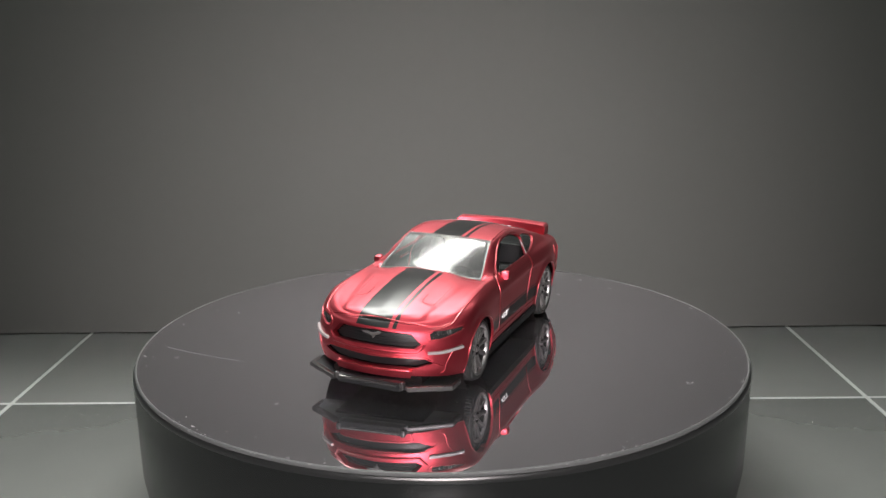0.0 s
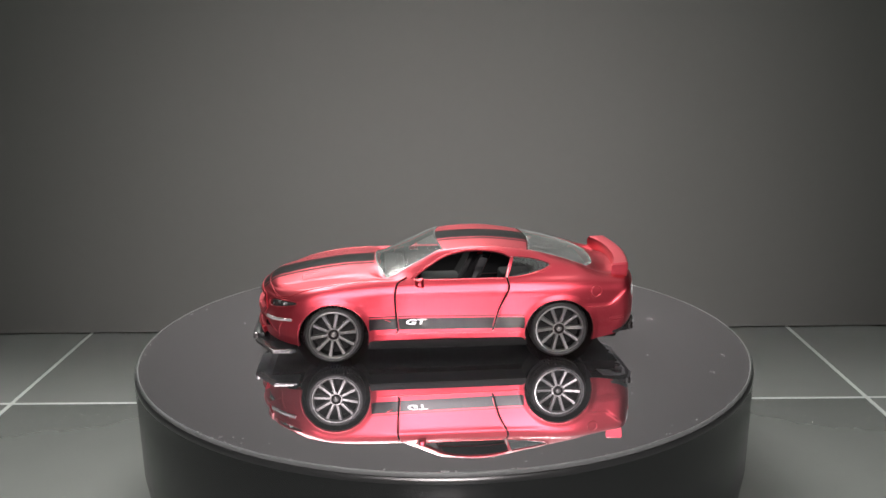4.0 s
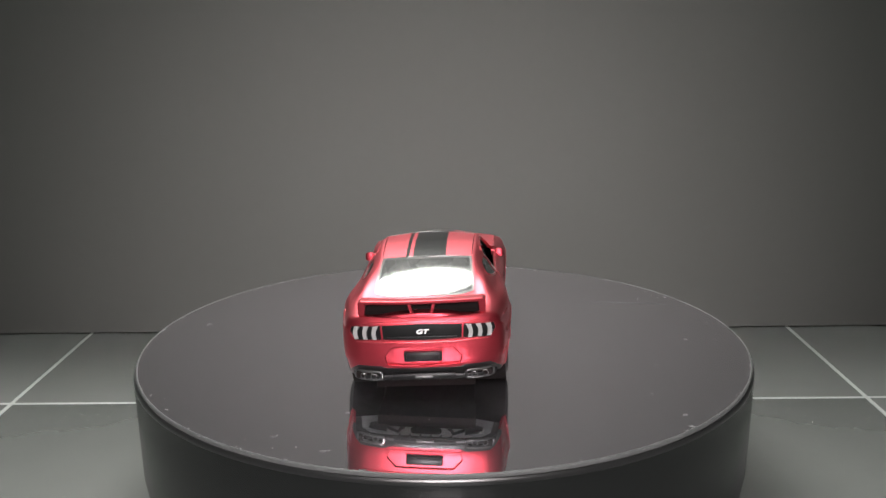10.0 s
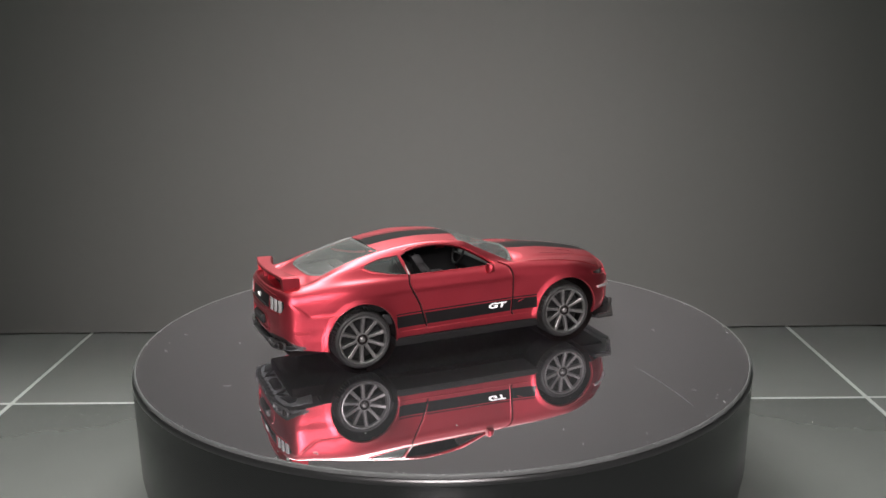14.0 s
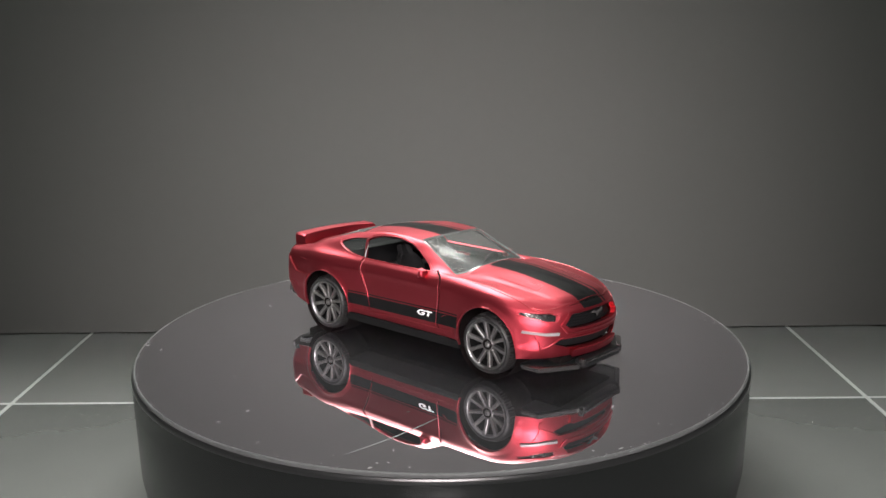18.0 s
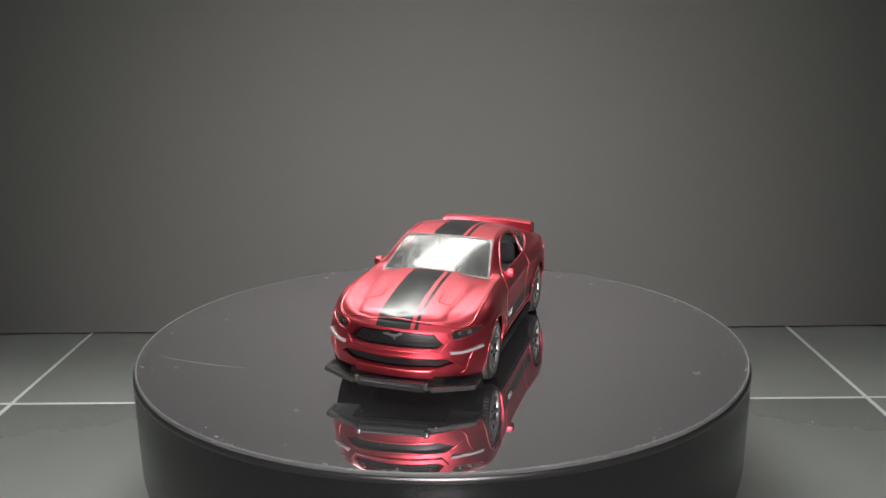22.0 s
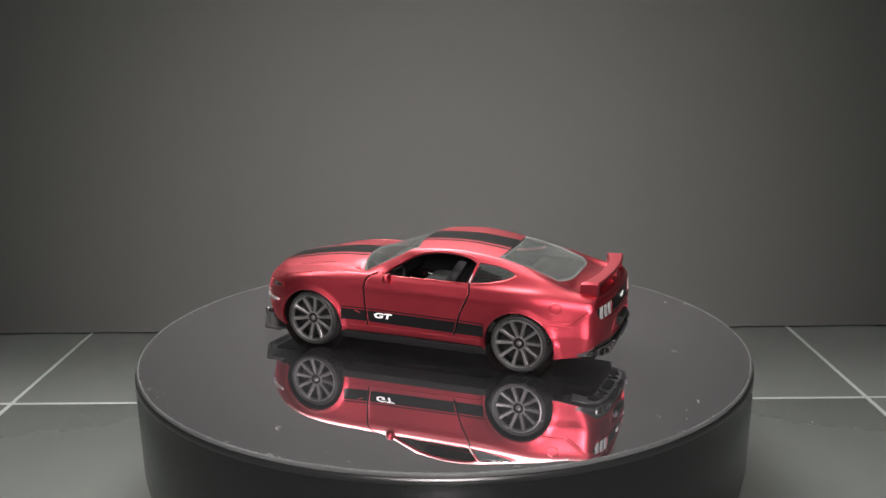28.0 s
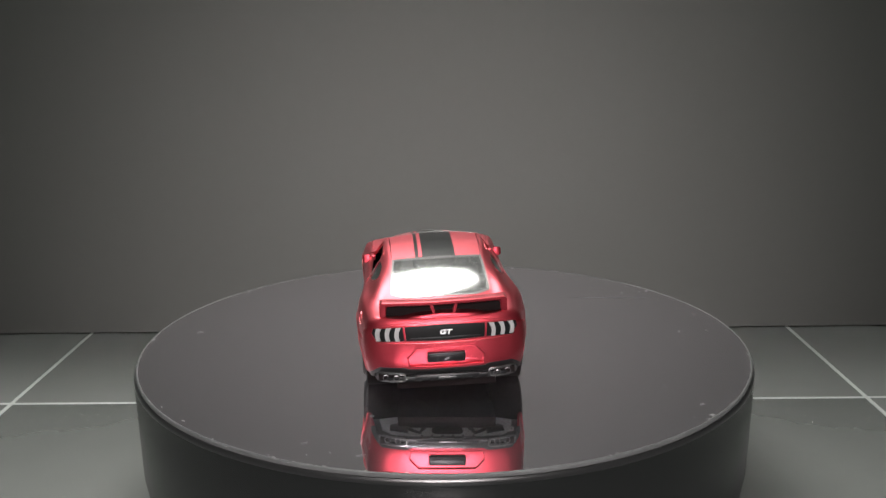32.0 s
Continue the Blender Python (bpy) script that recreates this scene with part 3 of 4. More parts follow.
    # the printed stripes lie off the middle
    for y1, y2 in ((-3.95, 2.95), (3.7, 4.45)):
        cut(bm, tag, STRIPE, [(41, y1), (41, y2), (15.3, y2), (15.3, y1)], "xy", (15.35, 40.0), (BODY, BONNET))
        cut(bm, tag, STRIPE, [(6, y1), (6, y2), (-20.5, y2), (-20.5, y1)], "xy", up, (BODY,))
    bmesh.ops.delete(bm, geom=[f for f in bm.faces if f[tag] == GONE], context="FACES")
    bm.normal_update()
    return bm, tag


def region(src, tag, value, keep=None):
    """A copy of the faces of one region."""
    out = src.copy()
    lay = out.faces.layers.int["region"]
    bad = [f for f in out.faces if f[lay] != value or (keep and not keep(f.calc_center_median()))]
    bmesh.ops.delete(out, geom=bad, context="FACES")
    return out


def carpart(name, bm, mat, parent, label="", smooth=40.0, shift=0.0, thick=0.0, lean=True):
    """A part of the car, from millimetres; shift moves it along its normals, thick turns its edges inwards.
    Pieces of the skin keep the fair normals of the whole skin, so that joints don't show in the gloss."""
    fair = bm.verts.layers.float_vector.get("fair")
    lip = None
    if shift:
        bm.normal_update()
        move = [(v, v.co + (Vector(v[fair]).normalized() if fair else v.normal) * shift) for v in bm.verts]
        for v, co in move:
            v.co = co
    if fair and thick:
        lip = bm.faces.layers.int.new("lip")
        edges = [(e, e.link_loops[0]) for e in bm.edges if len(e.link_faces) == 1]
        inner = {}
        for e, l in edges:
            for v in e.verts:
                if v not in inner:
                    inner[v] = bm.verts.new(v.co - Vector(v[fair]).normalized() * thick)
                    inner[v][fair] = v[fair]
        for e, l in edges:
            a, b = l.vert, l.link_loop_next.vert
            f = bm.faces.new((b, a, inner[a], inner[b]))
            f[lip] = 1
            f.smooth = True
    for v in bm.verts:
        v.co = (LEAN @ v.co if lean else v.co) * MM
    me = bpy.data.meshes.new(name)
    bm.to_mesh(me)
    bm.free()
    me.materials.append(mat)
    me.shade_smooth()
    if fair:
        turn = LEAN.to_3x3() if lean else Matrix.Identity(3)
        ns = [(turn @ Vector(d.vector)).normalized() for d in me.attributes["fair"].data]
        lips = [d.value for d in me.attributes["lip"].data] if lip else [0] * len(me.polygons)
        normals = [None] * len(me.loops)
        for p in me.polygons:
            for k in p.loop_indices:
                normals[k] = p.normal if lips[p.index] else ns[me.loops[k].vertex_index]
        me.normals_split_custom_set(normals)
    else:
        me.set_sharp_from_angle(angle=radians(smooth))
    ob = new(name, me)
    ob.parent = parent
    if label:
        tagged(ob, label)
    return ob


def build_wheels(car):
    first = {}
    for name, x, s in (("fl", WB, 1), ("fr", WB, -1), ("rl", -WB, 1), ("rr", -WB, -1)):
        wheel = new("wheel")
        wheel.parent = car
        wheel.location = (x * MM, s * HUB_Y * MM, HUB_Z * MM)
        wheel.rotation_euler = (0, radians({"fl": 8, "fr": 25, "rl": 3, "rr": 14}[name]), 0 if s > 0 else math.pi)
        tagged(wheel, "ten-spoke gunmetal wheel with a black treaded tyre")
        if not first:
            t = bmesh.new()
            R = TYRE_R
            prof = [(5.1, 0.1, 0), (5.22, 0.36, 0), (5.4, 0.46, 0), (5.68, 0.48, 0), (5.76, 0.42, 0), (5.96, 0.25, 0), (6.08, 0.05, 0), (6.16, -0.1, 1), (R, -0.75, 1), (R, -1.9, 1), (R - 0.3, -2.0, 0),
                    (R - 0.3, -2.5, 0), (R, -2.6, 2), (R, -4.4, 2), (R - 0.2, -4.8, 2), (R - 0.3, -5.0, 0), (5.7, -5.3, 0), (5.1, -5.0, 0)]
            rings = lathe(t, [(r, h) for r, h, _ in prof], 240, "y", caps=False)
            for ring, (r, h, tread) in zip(rings, prof):
                for q, v in enumerate(ring):
                    if tread and (q // 2 + tread) % 2 == 0:
                        f = (r - 0.22) / r
                        v.co.x, v.co.z = v.co.x * f, v.co.z * f
            first["tyre"] = (t, M_TYRE, 40)
            r = bmesh.new()
            lathe(r, [(5.24, 0.05), (5.24, 0.38), (5.02, 0.42), (4.8, 0.22), (4.72, -0.3)], 72, "y", caps=False)
            first["rim"] = (r, M_RIMLIP, 40)
            bb = bmesh.new()
            lathe(bb, [(4.7, -0.25), (4.6, -4.6), (5.1, -4.8)], 48, "y", caps=False)
            first["barrel"] = (bb, M_RIMDARK, 40)
            d = bmesh.new()
            lathe(d, [(4.6, -2.2), (4.6, -2.6)], 40, "y")
            first["brake_disc"] = (d, M_RIMDARK, 40)
            h = bmesh.new()
            lathe(h, [(1.5, -0.9), (1.5, -0.3), (1.4, -0.2), (1.15, -0.18), (1.1, -0.5)], 32, "y", caps=False)
            first["hub"] = (h, M_RIM, 40)
            hc = bmesh.new()
            lathe(hc, [(1.12, -0.2), (1.1, -0.45), (0.6, -0.45)], 32, "y", caps=False)
            first["hub_ring"] = (hc, M_GAP, 40)
            cp = bmesh.new()
            lathe(cp, [(0.62, -0.5), (0.6, -0.15), (0.45, 0.0), (0.05, 0.04)], 24, "y", caps=False)
            first["hub_cap"] = (cp, M_RIM, 40)
            sp = bmesh.new()
            prof = [(1.25, -0.3, 0.34), (2.4, -0.22, 0.36), (3.8, 0.0, 0.37), (4.6, 0.14, 0.42), (5.0, 0.22, 0.62)]
            rows = []
            for rr, yy, ww in prof:
                rows.append([sp.verts.new((rr, yy - 0.9, -ww)), sp.verts.new((rr, yy - 0.12, -ww)), sp.verts.new((rr, yy, -ww * 0.6)), sp.verts.new((rr, yy, ww * 0.6)), sp.verts.new((rr, yy - 0.12, ww)), sp.verts.new((rr, yy - 0.9, ww))])
            for a, b in zip(rows, rows[1:]):
                for q in range(6):
                    sp.faces.new((a[q], a[(q + 1) % 6], b[(q + 1) % 6], b[q]))
            sp.faces.new(rows[0])
            sp.faces.new(rows[-1][::-1])
            first["spoke"] = (sp, M_RIM, 30)
            for key in list(first):
                b, mat, sm = first[key]
                for v in b.verts:
                    v.co *= MM
                first[key] = mesh_from(key, b, mat, sm)
        for key in ("tyre", "rim", "barrel", "brake_disc", "hub", "hub_ring", "hub_cap"):
            o = new(key, first[key])
            o.parent = wheel
        for k in range(10):
            o = new("spoke", first["spoke"])
            o.parent = wheel
            o.rotation_euler = (0, 2 * math.pi * k / 10, 0)


def mmbox(bm, lo, hi, bevel=0.0):
    box(bm, lo, hi, bevel)


def text_part(name, words, size, m, mat, parent, depth=0.06, slant=0.25, wide=1.0):
    cu = bpy.data.curves.new(name, "FONT")
    cu.body, cu.size, cu.extrude, cu.align_x, cu.align_y, cu.shear = words, size * MM, depth * MM, "CENTER", "CENTER", slant
    cu.offset = 0.03 * size * MM
    tmp = bpy.data.objects.new(name, cu)
    me = bpy.data.meshes.new_from_object(tmp)
    bpy.data.objects.remove(tmp)
    me.transform(m @ Matrix.Diagonal((wide, 1, 1, 1)))
    me.materials.clear()
    me.materials.append(mat)
    ob = new(name, me)
    ob.parent = parent
    return ob


def loft(bm, rings, closed_ends=True):
    """Join rings of equal length by quads."""
    vs = [[bm.verts.new(p) for p in ring] for ring in rings]
    n = len(vs[0])
    for a, b in zip(vs, vs[1:]):
        for q in range(n):
            bm.faces.new((a[q], a[(q + 1) % n], b[(q + 1) % n], b[q]))
    if closed_ends:
        bm.faces.new(vs[0][::-1])
        bm.faces.new(vs[-1])
    bmesh.ops.recalc_face_normals(bm, faces=bm.faces[:])


def slab(bm, outline, z0, z1, bevel=0.2):
    """A flat plate from an outline in plan, with softened edges."""
    low = [bm.verts.new((x, y, z0)) for x, y in outline]
    f = bm.faces.new(low)
    ex = bmesh.ops.extrude_face_region(bm, geom=[f])["geom"]
    for v in ex:
        if isinstance(v, bmesh.types.BMVert):
            v.co.z = z1
    bmesh.ops.recalc_face_normals(bm, faces=bm.faces[:])
    if bevel:
        edges = [e for e in bm.edges if abs(e.verts[0].co.z - e.verts[1].co.z) < 1e-6]
        bmesh.ops.bevel(bm, geom=edges, offset=bevel, segments=2, affect="EDGES", profile=0.5)


def mirrored(outline):
    return outline + [(x, -y) for x, y in reversed(outline)]


def tube(bm, points, radius, steps=8):
    """A round bar along a polyline."""
    rings = []
    pts = [Vector(p) for p in points]
    for i, p in enumerate(pts):
        d = (pts[min(i + 1, len(pts) - 1)] - pts[max(i - 1, 0)]).normalized()
        u = d.orthogonal().normalized() if not rings else (u - d * u.dot(d)).normalized()
        w = d.cross(u)
        rings.append([p + radius * (u * math.cos(2 * math.pi * k / steps) + w * math.sin(2 * math.pi * k / steps)) for k in range(steps)])
    loft(bm, rings)


def sloped(bm):
    """Tilt the pieces under the tail so that they rise towards the rear."""
    for v in bm.verts:
        v.co.z -= 0.12 * (v.co.x + 40.5)


def build_spoiler(car):
    """A ducktail: an upright curved front wall, a flat blade over dark slots, and end plates."""
    wing = bmesh.new()
    loops = []
    ys = [-12.1, -11.95, -11.6, -11.2, -10.95, -10.7, -9, -7, -5, -3, -1, 0]
    for y in ys + [-q for q in reversed(ys[:-1])]:
        r = abs(y)
        a = -38.2 + 2.3 * (r / 12.5) ** 2.4
        b = -41.0 + 1.4 * (r / 12.5) ** 2
        edge = 0.35 * step(11.7, 12.1, r)
        top = 21.35 - 0.1 * (r / 12.5) ** 2 - edge
        low = 18.6 - 0.8 * step(9, 12.4, r) + 0.4 * edge
        plate = step(10.65, 11.0, r)
        back = a - 0.7 + (b + 0.25 - a + 0.7) * plate
        under = top - 0.6 + (low - top + 0.95) * plate
        loops.append([(a + 0.1, y, low), (a, y, top - 0.3), (a - 0.12, y, top - 0.08), (a - 0.35, y, top), (b + 0.25, y, top + 0.12), (b, y, top), (b, y, top - 0.45), (b + 0.2, y, under), (back, y, under), (back, y, low)])
    loft(wing, loops)
    spoiler = carpart("spoiler", wing, M_RED, car, "red ducktail spoiler with end plates", smooth=28)
    for s in (1, -1):
        st = bmesh.new()
        loft(st, [[(-40.5, s * y - 0.28, z), (-38.2, s * y - 0.28, z), (-38.2, s * y + 0.28, z), (-40.5, s * y + 0.28, z)] for y, z in ((1.75, 18.4), (2.4, 20.9))])
        carpart("strut", st, M_RED, spoiler)
        ft = bmesh.new()
        loft(ft, [[(x, s * (y0 + d), z) for d, z in ((-0.9, 18.0), (-0.8, zt - 0.15), (-0.5, zt), (0.35, zt), (0.6, zt - 0.3), (0.65, 18.0))]
                  for x, y0, zt in ((-36.8, 11.5, 18.8), (-35.0, 11.6, 19.1), (-33, 11.65, 19.55), (-31.6, 11.6, 19.95), (-31.2, 11.55, 19.9))])
        carpart("spoiler_foot", ft, M_RED, spoiler)
        # Black block in place of the shaded gap ahead of the foot.
        tip = bmesh.new()
        mmbox(tip, (-31.15, s * 11.6 - 0.6, 19.0), (-30.7, s * 11.6 + 0.6, 20.1), 0.12)
        carpart("foot_gap", tip, M_GAP, spoiler)
    # Black sheet paints the shade inside the open slots under the blade.
    dark = bmesh.new()
    mmbox(dark, (-38.9, -11.0, 18.4), (-38.5, 11.0, 20.65), 0.05)
    carpart("slot_shade", dark, M_GAP, spoiler, "black sheet standing in for shade in the slots")


def dense(points, n):
    """A polyline with n steps on each side."""
    out = [tuple(a + (b - a) * k / n for a, b in zip(p, q)) for p, q in zip(points, points[1:]) for k in range(n)]
    return out + [points[-1]]


def bead(bvh, name, points, plane, radius, mat, parent, side=1, lift=0.0, label=""):
    """A fine raised line on the skin: points seen along one axis are laid on the surface."""
    i, j, k = AXES[plane]
    out = []
    for u, v in points:
        o, d = [0, 0, 0], [0, 0, 0]
        o[i], o[j] = u, v
        far = {"xz": 40 * side, "yz": 80 * side, "xy": 60}[plane]
        o[k] = far
        d[k] = -1 if far > 0 else 1
        hit = bvh.ray_cast(Vector(o), Vector(d))[0]
        if hit is not None:
            hit[k] += lift * (1 if far > 0 else -1)
            out.append(hit)
    if len(out) > 2:
        bm = bmesh.new()
        tube(bm, out, radius, 7)
        return carpart(name, bm, mat, parent, label, smooth=60)


def build_beads(skin, car, body, doors):
    """Rolled lips and sharp creases that catch the light, with highlights painted in by the paler M_EDGE."""
    bvh = BVHTree.FromBMesh(skin)
    for s, door in zip((1, -1), doors):
        for x in (WB, -WB):
            arc = [(x + 7.64 * math.cos(radians(a)), HUB_Z + 7.64 * math.sin(radians(a))) for a in range(-14, 195, 8)]
            bead(bvh, "arch_lip", arc, "xz", 0.12, M_EDGE, body, s, -0.02)
        fine = soft_poly(DOOR_LINE, 4, False)
        inset = [(x + (-0.33 if x > 0 else 0.33), z) for x, z in fine if z > 8]
        bead(bvh, "door_edge", [p for p in inset if p[0] > 5], "xz", 0.08, M_EDGE, door, s, -0.02)
        bead(bvh, "door_edge", [p for p in inset if p[0] < 0], "xz", 0.08, M_EDGE, door, s, -0.02)
        bead(bvh, "belt_line", [(7.0 - 0.83 * q, 19.22 + 0.003 * q) for q in range(24)], "xz", 0.12, M_EDGE, door, s)
        tail = [(-38.6, 16.0), (-37.7, 15.3), (-36.6, 14.35), (-35.4, 13.3), (-34.7, 13.05), (-33.2, 13.0), (-31.6, 13.0), (-29.6, 13.05)]
        bead(bvh, "crease", soft_poly(tail, 3, False), "xz", 0.15, M_EDGE, body, s)
        bead(bvh, "sill_crease", [(15.0 - 1.0 * q, 7.7 - 0.25 * (q / 30) ** 2) for q in range(32)], "xz", 0.16, M_EDGE, body, s)
        bead(bvh, "side_marker", dense([(-35.4, 9.4), (-38.4, 9.7), (-38.4, 10.4), (-35.4, 10.1), (-35.4, 9.4)], 4), "xz", 0.09, M_EDGE, body, s)
        quarter = soft_poly([(-13.4, 19.3), (-17.4, 19.75), (-20.9, 20.55), (-22.7, 21.4), (-22.5, 22.0)], 4, False)
        bead(bvh, "window_lip", quarter, "xz", 0.13, M_EDGE, body, s)
        rail = [(7.6 - 0.72 * q, 0) for q in range(30)]
        roof = knots((-14, 23.85), (-10.5, 24.65), (-6.3, 24.9), (-2.8, 24.55), (0.2, 23.75), (3.6, 21.95), (7.6, 19.5))
        bead(bvh, "drip_rail", [(x, roof(x)) for x, _ in rail], "xz", 0.12, M_EDGE, body, s)
        # bonnet shoulder, crease and vent outline
        shoulder = soft_poly([(36.6, 10.5), (35.2, 12.3), (32.8, 13.7), (26, 14.2), (20, 14.15), (16, 13.95)], 5, False)
        bead(bvh, "bonnet_shoulder", [(x, s * y) for x, y in shoulder], "xy", 0.16, M_EDGE, body, 1, -0.05)
        bead(bvh, "vent_edge", [(x, s * y) for x, y in soft_poly([(21.5, 8.9), (26, 8.75), (30.4, 8.5), (31.0, 7.8), (31.0, 6.6), (30.4, 6.0), (27.5, 5.9)], 4, False)], "xy", 0.07, M_SHUT, body, 1, -0.02)
        # nose: lamp brow, intake corner
        brow = soft_poly([(9.9, 14.5), (10.9, 15.08), (13.0, 15.14), (15.4, 15.3)], 4, False)
        bead(bvh, "lamp_brow", [(s * y, z) for y, z in brow], "yz", 0.12, M_EDGE, body)
        lower = soft_poly([(15.6, 14.75), (14.3, 14.0), (12.4, 13.45), (10.7, 13.35), (10.0, 14.2)], 4, False)
        bead(bvh, "lamp_lip", [(s * y, z) for y, z in lower], "yz", 0.12, M_EDGE, body)
        fang = soft_poly([(14.6, 11.4), (13.7, 9.2), (13.2, 7.2), (12.4, 6.6)], 4, False)
        bead(bvh, "corner_crease", [(s * y, z) for y, z in fang], "yz", 0.14, M_EDGE, body)
        horn = soft_poly([(9.7, 10.1), (10.6, 9.75), (11.8, 8.8), (13.0, 8.1)], 4, False)
        bead(bvh, "intake_crease", [(s * y, z) for y, z in horn], "yz", 0.13, M_EDGE, body)
        bead(bvh, "fender_mark", [(13.4 - 0.25 * q, 11.15 - 0.1 * q) for q in range(6)], "xz", 0.1, M_EDGE, body, s, 0.05)
        if s > 0:
            bead(bvh, "fuel_cap", ring_poly(-32.0, 16.35, 1.15, 24) + [(-30.85, 16.35)], "xz", 0.16, M_EDGE, body, s)
        else:
            bead(bvh, "ridge", [(-34.6 + 0.4 * q, 16.6) for q in range(9)], "xz", 0.1, M_EDGE, body, s)
    for outline in (SCREEN_LINE, BACK_LINE):
        line = [p for p in outline if p[1] > 0.4]
        bead(bvh, "glass_lip", line + [(x, -y) for x, y in reversed(line)] + line[:1], "xy", 0.06, M_CLEAR, car, 1, 0.05, "clear plastic lip round the glass")
    nook = [(-5.6, 12.75), (5.6, 12.75), (7.35, 10.9), (6.95, 9.15), (-6.95, 9.15), (-7.35, 10.9), (-5.6, 12.75)]
    bead(bvh, "recess_edge", dense(nook, 6), "yz", 0.1, M_RED, body, -1)
    bead(bvh, "lamp_shelf", [(0.9 * q, 13.75 + 0.001 * q * q) for q in range(-14, 15)], "yz", 0.17, M_EDGE, body, -1)
    bead(bvh, "lamp_ridge", [(0.9 * q, 17.35 - 0.0022 * q * q) for q in range(-14, 15)], "yz", 0.11, M_EDGE, body, -1)
    bead(bvh, "deck_edge", [(0.8 * q, 17.85 - 0.002 * q * q) for q in range(-14, 15)], "yz", 0.14, M_EDGE, body, -1)
    mouth = [(0.5 * q, 11.2) for q in range(-16, 17)]
    bead(bvh, "mouth_lip", dense([(-10.0, 12.7), (-8.9, 11.15)], 4) + mouth + dense([(8.9, 11.15), (10.0, 12.7)], 4), "yz", 0.28, M_RED, body, 1, 0.12)
    bead(bvh, "bar_lip", [(0.5 * q, 7.5) for q in range(-15, 16)], "yz", 0.3, M_EDGE, body, 1, 0.65)
    front = soft_poly([(38.55, 0.0), (38.45, 3), (37.85, 6.5), (36.8, 9.6), (35.3, 11.9), (33.4, 13.3)], 4, False)
    bead(bvh, "bonnet_lip", [(x, -y) for x, y in reversed(front)] + front[1:], "xy", 0.1, M_EDGE, body)
    bead(bvh, "intake_lip", [(0.9 * q, 10.2 - 0.002 * q * q) for q in range(-11, 12)], "yz", 0.17, M_EDGE, body)


def build_nose(car, skin, tag, body):
    rim = carpart("grille_surround", region(skin, tag, RIMBAR), M_RED, car, "red raised grille surround", shift=0.22, thick=1.0)
    grille = carpart("grille", region(skin, tag, GRILLE), M_BLACK, car, "black mesh grille", shift=-1.3)
    for k in range(5):
        g = bmesh.new()
        z = 12.25 + 0.58 * k
        half = 8.8 - max(0, z - 12.7) * 0.9
        n = 14
        tube(g, [(39.9 - 12 * (1 - math.sqrt(max(0, 1 - (y / 16) ** 2))), y, z) for y in [half * (2 * q / n - 1) for q in range(n + 1)]], 0.06, 6)
        carpart("grille_bar", g, M_BLACK, grille)
    emblem = bmesh.new()
    shape = [(-1.7, 0.35), (-0.9, 0.5), (-0.3, 0.25), (0.5, 0.35), (1.1, 0.75), (1.5, 0.55), (1.2, 0.15), (0.5, -0.1), (0.1, -0.7), (-0.1, -0.2), (-0.7, 0.0), (-1.6, 0.15)]
    slab(emblem, [(x * 1.25, y * 1.25) for x, y in shape], 0, 0.25, 0.05)
    turn = Matrix.Translation((40.3, -0.1, 13.9)) @ Matrix(((0, 0, 1, 0), (1, 0, 0, 0), (0, 1, 0, 0), (0, 0, 0, 1)))
    bmesh.ops.transform(emblem, matrix=turn, verts=emblem.verts[:])
    carpart("emblem", emblem, M_RIM, grille, "plain grey metal emblem")
    carpart("lower_grille", region(skin, tag, LOWGRILLE), M_BLACK, car, "black lower air intake", shift=-0.9)
    carpart("bumper_bar", region(skin, tag, LOWBAR), M_RED, body, "raised red bar", shift=0.8, thick=1.1)
    sp = bmesh.new()
    slab(sp, mirrored([(41.4, 6.6), (41.0, 7.6), (36.6, 15.0), (36.0, 15.3), (32.6, 15.3), (32.2, 14.6), (32.2, 10)]), 3.9, 4.6, 0.15)
    splitter = carpart("splitter", sp, M_LIP, car, "black faceted front splitter")
    f = bmesh.new()
    slab(f, mirrored([(42.3, 6.5), (41.6, 6.9), (40, 6.9)]), 3.8, 5.6, 0.25)
    carpart("centre_lip", f, M_LIP, splitter)
    bar = bmesh.new()
    tube(bar, [(42.35, -6.0 + q, 5.0) for q in range(13)], 0.3, 8)
    carpart("chrome_bar", bar, M_GLOSS, splitter)
    for y in (-6.9, 6.9):
        boss = bmesh.new()
        mmbox(boss, (41.2, y - 0.5, 4.3), (42.4, y + 0.5, 5.8), 0.3)
        carpart("boss", boss, M_GLOSS, splitter)
    for s in (1, -1):
        g = bmesh.new()
        pts = [(41.8, 7.9 * s), (37.3, 15.5 * s), (33.2, 15.6 * s), (33.2, 14.8 * s), (36.5, 14.4 * s), (40.8, 7.5 * s)]
        slab(g, pts if s > 0 else pts[::-1], 3.75, 4.75, 0.22)
        carpart("corner_lip", g, M_GLOSS, splitter)
        on = lambda c, s=s: c.y * s > 0
        carpart("intake_rib", region(skin, tag, RIB, on), M_STRIP, body, "pale ledge, light from above put into its colour", shift=0.5, thick=0.9)
        lamp = carpart("headlight", region(skin, tag, HEAD, on), M_SMOKE, car, "dark headlight under clear plastic", shift=-0.05)
        carpart("housing", region(skin, tag, HEAD, on), M_BLACK, lamp, shift=-0.8)
        for y, r in ((11.8, 0.42), (13.3, 0.5)):
            q = bmesh.new()
            x = 40.3 - 12 * (1 - math.sqrt(1 - (y / 16.2) ** 2)) - 0.55
            lathe(q, [(r, x - 0.6), (r, x), (r * 0.7, x + 0.15), (0.05, x + 0.05)], 16, "x", (0, y * s, 14.4))
            carpart("reflector", q, M_RIM, lamp)


